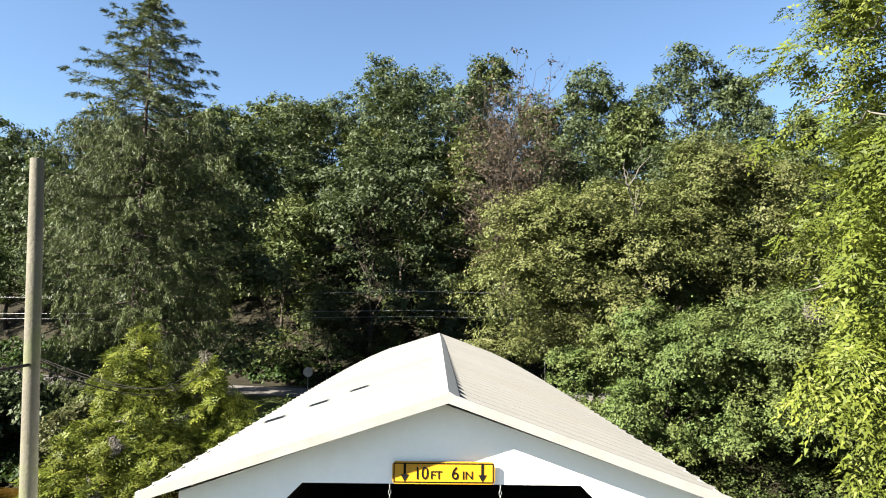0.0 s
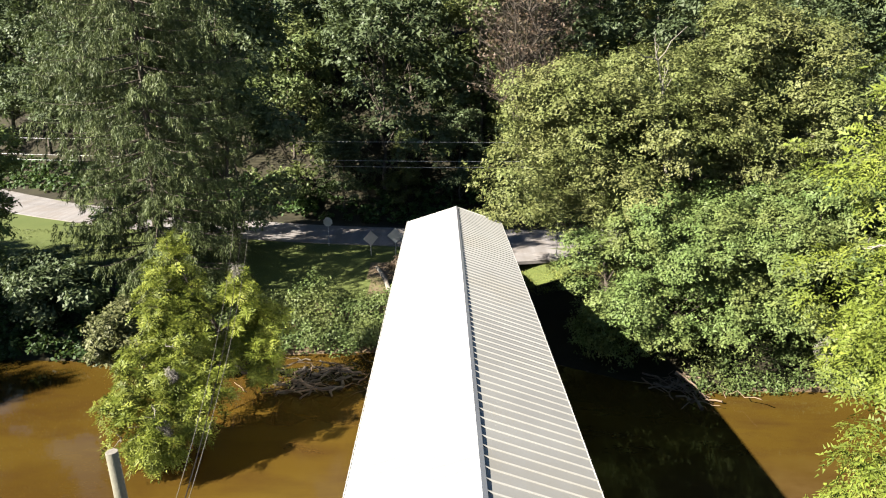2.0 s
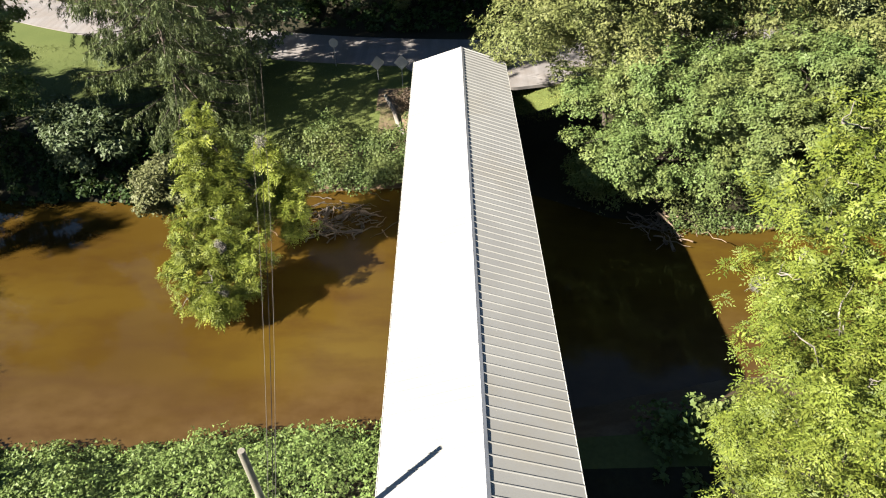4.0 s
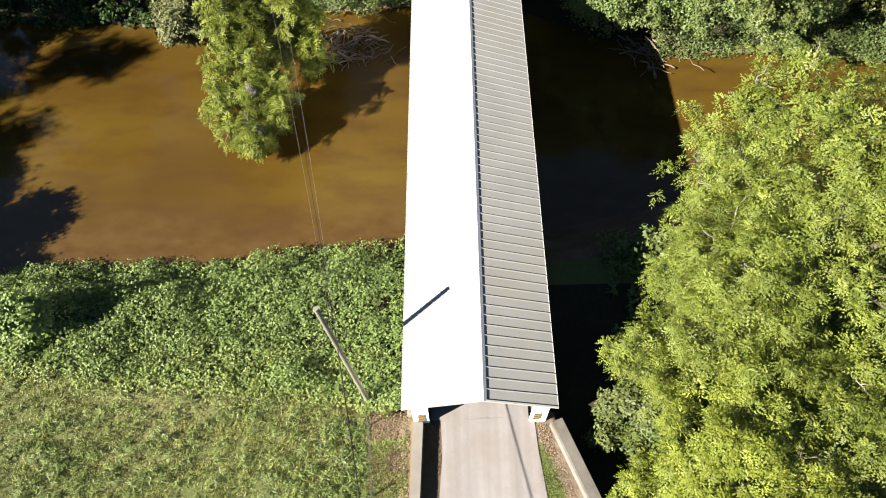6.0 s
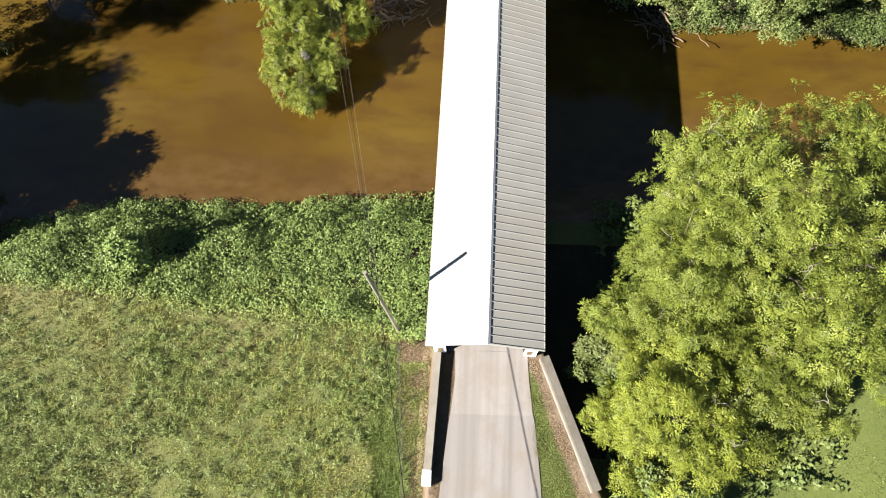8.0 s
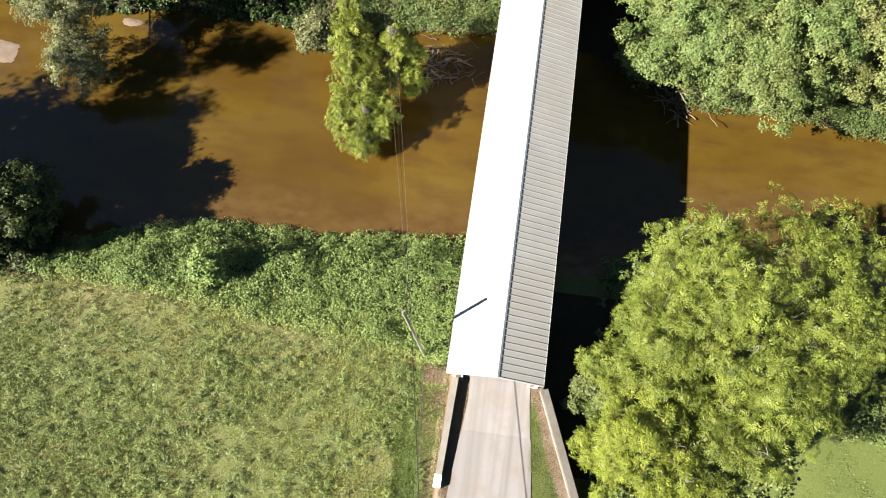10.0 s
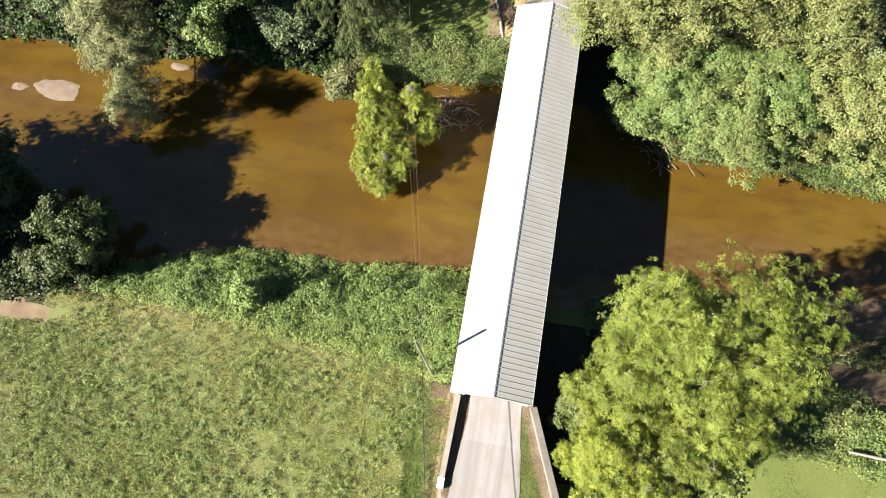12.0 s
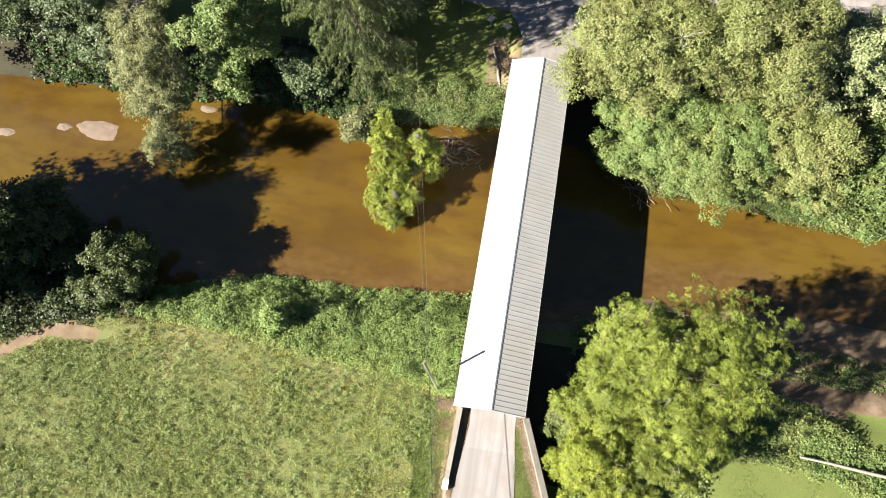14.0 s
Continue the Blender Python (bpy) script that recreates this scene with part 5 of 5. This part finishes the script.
blades("lawn_grass", "mown green lawn beyond the trees", 14000, (15, 48, -10, 6.0), lambda x, y: y < lawn_edge(x) + 0.2, LAWN, 72, 0.10, 0.05, 3)
blades("lawn_grass", "rough sunlit grass beside the far approach", 4200, (2.8, 13, 40.6, 46.5), lambda x, y: y < 46.2 - 0.12 * x, GRASS, 78, 0.22, 0.05, 3)
blades("lawn_grass", "shaded lawn on the far bank", 16000, (-50, -3.0, 35.5, 60), lambda x, y: (y > far_edge(x) + 3) & (y < 47.5 - np.clip(-4 - x, 0, 9) * 0.0 + np.clip(-12 - x, 0, 20) * 0.3) & ((x < -6) | (y < 43)), LAWN, 73, 0.13, 0.05, 3)
blades("dry_grass", "dry grass and leaf litter beside the wing wall", 16000, (-5.2, -1.6, -12, 1.2), lambda x, y: ((x < -3.15) & (x > fence_x(y) - 0.1)), DRY, 74, 0.15, 0.04)
blades("dry_grass", "brown leaf litter blown along the road edge", 9000, (-2.7, -1.4, -7.6, 0.2), lambda x, y: x < -1.66 + 0.16 * wobble(x, y, 1.7, 33), DRY, 83, 0.07, 0.06)
blades("dry_grass", "brown leaf litter along the inner foot of the wing wall", 9000, (2.1, 6.2, -7.5, 0.2), lambda x, y: (x > np.maximum(2.62 - y * 0.355, 2.2 - y * 0.13) + 0.12 * wobble(x, y, 2.2, 34)) & (x < 3.05 - y * 0.393), DRY, 75, 0.09, 0.05)
blades("strip_grass", "patchy green grass between fence and wing wall", 10000, (-5.2, -3.2, -12, 1.6), lambda x, y: (x > fence_x(y)) & (wobble(x, y, 1.3, 41) + 0.5 * (x - fence_x(y) - 0.8) > -0.1), WEED_YELLOW, 77, 0.22, 0.035)
blades("fence_grass", "long dark green grass growing along the wire fence", 15000, (-9.0, -4.0, -16, 0.6), lambda x, y: (x < fence_x(y) + 0.1) & (x > fence_x(y) - 1.5 + 0.9 * wobble(x, y, 0.8, 47) + 0.6 * wobble(x, y, 3.1, 48)), MEADOW_WEED, 80, 0.5, 0.036)

# ---------------------------------------------------------------- pole and wires
pole = thing("utility_pole", "weathered leaning wooden utility pole with a cut top", "utility pole")
PB, PT = np.array((-5.05, 1.55, -2.6)), np.array((-6.18, 2.58, 7.55))
pp = PB + (PT - PB) * np.linspace(0, 1, 10)[:, None]
v, q = tube_arrays(pp, np.linspace(0.128, 0.098, 10), 14)
part("shaft", mesh_of("shaft", v, q, POLEWOOD, True), None, pole)
pt = bmesh.new()
bmesh.ops.create_cone(pt, cap_ends=True, segments=14, radius1=0.100, radius2=0.094, depth=0.02)
cp = part("pole_top", pt, BARK_PALE, pole, "pale sawn pole end")
cp.location = PT
AT = PB + (PT - PB) * 0.70


def wire(name, label, a, b, sag, r, mat):
    t = np.linspace(0, 1, 26)[:, None]
    p = np.asarray(a) * (1 - t) + np.asarray(b) * t
    p[:, 2] -= sag * 4 * (t * (1 - t))[:, 0]
    ob = new(name, tubes(name, [tube_arrays(p, np.full(26, r), 5)], mat))
    return tagged(ob, label, "cable", "overhead cables")


wire("overhead_cable", "black cable slung from the pole across the river", AT + np.array((0, 0, 0.0)), (-15.6, 42.0, 4.4), 2.0, 0.014, WIRE)
wire("overhead_cable", "thin bare wire slung across the river", AT + np.array((0.08, 0, 0.1)), (-15.0, 42.0, 4.8), 2.0, 0.0085, WIRE_BARE)
wire("overhead_cable", "thin bare wire slung across the river", AT + np.array((-0.1, 0, 0.15)), (-16.2, 42.0, 4.6), 2.0, 0.0085, WIRE_BARE)
wire("overhead_cable", "black cable slung from the pole along the lane", AT, (4.2, -45.0, 5.6), 0.35, 0.024, WIRE)
for z in (5.55, 6.05, 7.6):
    wire("overhead_cable", "bare power line strung along the far road", (-75, 66.0, z - 0.6), (-2, 47.0, z), 0.3, 0.016, WIRE_BRIGHT)
    wire("overhead_cable", "bare power line strung along the far road", (-2, 47.0, z), (60, 50.0, z + 0.3), 0.3, 0.016, WIRE_BRIGHT)


def wire_fence():
    t = thing("wire_fence", "old woven wire fence on thin steel posts beside the meadow", "fence")
    ends = [(fence_x(y), y) for y in (0.6, -2.6, -5.75, -9.0, -12.0)]
    mesh = []
    for k, (x, y) in enumerate(ends):
        g = ground_z(x, y)
        b = bmesh.new()
        box(b, x - 0.022, x + 0.022, y - 0.03, y + 0.03, g - 0.4, g + 1.15)
        part("post", b, STEEL_DARK, t)
        if k:
            x0, y0 = ends[k - 1]
            g0 = ground_z(x0, y0)
            for h in (0.15, 0.35, 0.55, 0.75, 0.95, 1.1):
                mesh.append(tube_arrays([(x0, y0, g0 + h), ((x + x0) / 2, (y + y0) / 2, (g + g0) / 2 + h - 0.02), (x, y, g + h)], np.full(3, 0.004), 4))
            for u in np.arange(0.1, 1.0, 0.12):
                p = np.array([x0 + (x - x0) * u, y0 + (y - y0) * u, g0 + (g - g0) * u])
                mesh.append(tube_arrays([p + (0, 0, 0.13), p + (0, 0, 1.1)], np.full(2, 0.003), 4))
    net = part("wire_mesh", tubes("wire_mesh", mesh, STEEL_DARK), None, t, "thin rusty woven wires")
    net["kind"] = "stuff"


wire_fence()

# ---------------------------------------------------------------- signs at the far end
def post_sign(name, label, x, y, zc, outline, mat, top=0.35, turn=0):
    g = ground_z(x, y)
    t = thing(name, label, "road sign", (x, y, g), turn=turn)
    b = bmesh.new()
    box(b, -0.028, 0.028, 0.012, 0.06, -0.4, zc - g + top)
    part("post", b, STEEL, t)
    p = bmesh.new()
    prism(p, [(u, w + zc - g) for u, w in outline], "y", 0.0, 0.006)
    part("plate", p, mat, t)


octagon = [(0.40 * math.cos(radians(22.5 + 45 * k)), 0.40 * math.sin(radians(22.5 + 45 * k))) for k in range(8)]
diamond = [(0, -0.62), (0.62, 0), (0, 0.62), (-0.62, 0)]
post_sign("stop_sign", "back of an octagonal sign on a steel post", -10.45, 47.3, 0.97, octagon, SIGN_BACK, 0.4)
post_sign("warning_sign", "back of a grey diamond warning sign on a post", -4.55, 43.4, 0.76, diamond, SIGN_BACK)
post_sign("warning_sign", "back of a pale diamond warning sign on a post", -6.6, 44.6, 0.25, diamond, SIGN_BACK, turn=25)
post_sign("street_sign", "green street name plate on a steel post", 8.2, 44.0, 2.75, [(-0.3, -0.1), (0.3, -0.1), (0.3, 0.1), (-0.3, 0.1)], SIGN_GREEN, 0.1, 30)


# ---------------------------------------------------------------- driftwood, nests, sand bars
def branch_pile(name, label, x, y, z, n, R, seed, mat):
    rng = np.random.default_rng(seed)
    t = thing(name, label, "driftwood", (x, y, z))
    for k in range(n):
        a = rng.uniform(0, np.pi * 2)
        L = rng.uniform(0.8, 2.6)
        c = np.array([rng.normal() * R * 0.5, rng.normal() * R * 0.35, abs(rng.normal()) * 0.22])
        d = np.array([np.cos(a), np.sin(a), rng.normal() * 0.18])
        part("branch", tubes("branch", [tube_arrays(bend(c - d * L / 2, c + d * L / 2, rng, 6, 0, 0.05), np.linspace(rng.uniform(0.025, 0.07) if k % 9 else 0.13, 0.012, 6), 6)], mat), None, t)


branch_pile("driftwood_pile", "tangled dark driftwood caught at the far bank", -8.4, 29.2, -4.42, 70, 3.2, 1, BARK)
branch_pile("driftwood_pile", "bleached driftwood logs washed against the far bank", -8.6, 28.6, -4.35, 26, 3.0, 4, DRIFT)
branch_pile("driftwood_pile", "exposed roots and driftwood on the far bank", 13.4, 27.6, -4.4, 40, 2.2, 2, DRIFT)
drift_log = thing("fallen_log", "bleached driftwood log stranded on the near bank", "log")
part("trunk", tubes("log", [tube_arrays([(9.8, 13.3, -4.42), (11.6, 12.6, -4.3), (14.4, 11.8, -4.15), (16.2, 10.9, -4.05)], (0.05, 0.09, 0.14, 0.17), 8)], BARK_PALE), None, drift_log)
branch_pile("driftwood_pile", "few bleached branches stranded on the bank", 17.5, 13.5, -4.2, 10, 2.0, 3, DRIFT)
edge_log = thing("fallen_log", "pale weathered log edging the far approach", "log")
part("trunk", tubes("log", [tube_arrays([(-4.1, 36.3, ground_z(-4.1, 36.3) + 0.1), (-4.7, 38.0, ground_z(-4.7, 38.0) + 0.14), (-5.1, 39.8, ground_z(-5.1, 39.8) + 0.14), (-5.9, 42.0, ground_z(-5.9, 42.0) + 0.1)], (0.13, 0.17, 0.18, 0.12), 9)], CONCRETE), None, edge_log)
lg = thing("fallen_log", "long pale barkless log lying over shrubs", "log")
part("trunk", tubes("log", [tube_arrays([(28.2, 1.25, -0.45), (31.0, 1.1, -0.35), (34.0, 0.85, -0.2), (38.5, 0.6, -0.1)], (0.10, 0.13, 0.15, 0.17), 8)], BARK_PALE), None, lg)


def nest(x, y, z, r, seed):
    """A ragged silk bag of many thin wisps round a branch tip."""
    rng = np.random.default_rng(seed)
    d = unit(rng.normal(size=(900, 3)))
    at = d * r * rng.uniform(0.3, 1.0, (900, 1)) * np.array([0.75, 0.75, 1.25])
    at[:, 0] += 0.35 * r * np.sin(at[:, 2] / r * 2.0 + seed)
    ob = new("webworm_nest", leaves("webworm_nest", at, d, 0.13, 0.03, WEB, rng, 0.8, False, 0.2, 0.4, tuft=1, spread=0.2))
    ob.location = (x, y, z)
    tagged(ob, "grey silky webworm nest wrapped round a branch tip", "insect nest", "webworm nests")


for k, (x, y, z, r) in enumerate(((-11.8, 26.5, 3.0, 0.55), (-13.3, 20.9, -0.1, 0.36), (-13.1, 19.3, -1.9, 0.36), (-11.7, 24.9, -1.3, 0.36), (10.3, 10.8, 5.6, 0.34))):
    nest(x, y, z, r, k + 1)


def sand_bar(x, y, rx, ry, seed):
    bm = bmesh.new()
    bmesh.ops.create_grid(bm, x_segments=40, y_segments=24, size=1)
    for v in bm.verts:
        r = math.hypot(v.co.x, v.co.y)
        a = math.atan2(v.co.y, v.co.x)
        e = 0.86 - 0.12 * math.sin(2 * a + seed) - 0.05 * math.sin(3 * a + seed * 2)
        z = 0.10 * (1 - (r / e) ** 2) + 0.035 * noise.noise(Vector((v.co.x * 2.2, v.co.y * 2.2, seed))) + 0.015 * noise.noise(Vector((v.co.x * 7, v.co.y * 7, seed)))
        v.co = Vector((v.co.x * rx, v.co.y * ry, max(z, -0.35)))
    for f in bm.faces:
        f.smooth = True
    ob = part("sand_bar", bm, SAND)
    ob.location = (x, y, WATER)
    tagged(ob, "low pale sand bar rising from the shallow river", "sand bar", "sand bars")


sand_bar(-51.2, 25.6, 3.4, 1.3, 1)
sand_bar(-55.6, 25.4, 1.2, 0.5, 2)
sand_bar(-63.0, 23.6, 1.8, 0.7, 4)
sand_bar(-38.8, 30.4, 1.1, 0.6, 5)


# ---------------------------------------------------------------- repeated pieces of the bridge
panel_me = {s: roof_panel_mesh(run[s]) for s in (-1, 1)}
for k in range(panels):
    y = Y0 + k * PITCH
    for s in (-1, 1):
        ob = new("roof_panel", panel_me[s])
        ob.parent = roof
        top = RIDGE - 0.045 + camber(y + PITCH / 2)
        base = Matrix.Translation((RX, y, top)) if s > 0 else Matrix.Translation((RX, y + PITCH, top)) @ Matrix.Rotation(math.pi, 4, "Z")
        ob.matrix_basis = base @ Matrix.Rotation(slope[s], 4, "Y")
y = 0.5
while y + 0.3 < Y1 - 0.45:
    for s in (-1, 1):
        ob = new("board", board_me)
        ob.parent = bridge
        ob.location = (s * 2.95, y, camber(y))
    y += 0.3
y = 3.25
while y + 0.24 < Y1 - 0.45:
    ob = new("plank", plank_me)
    ob.parent = bridge
    ob.location = (0, y, 0)
    y += 0.24
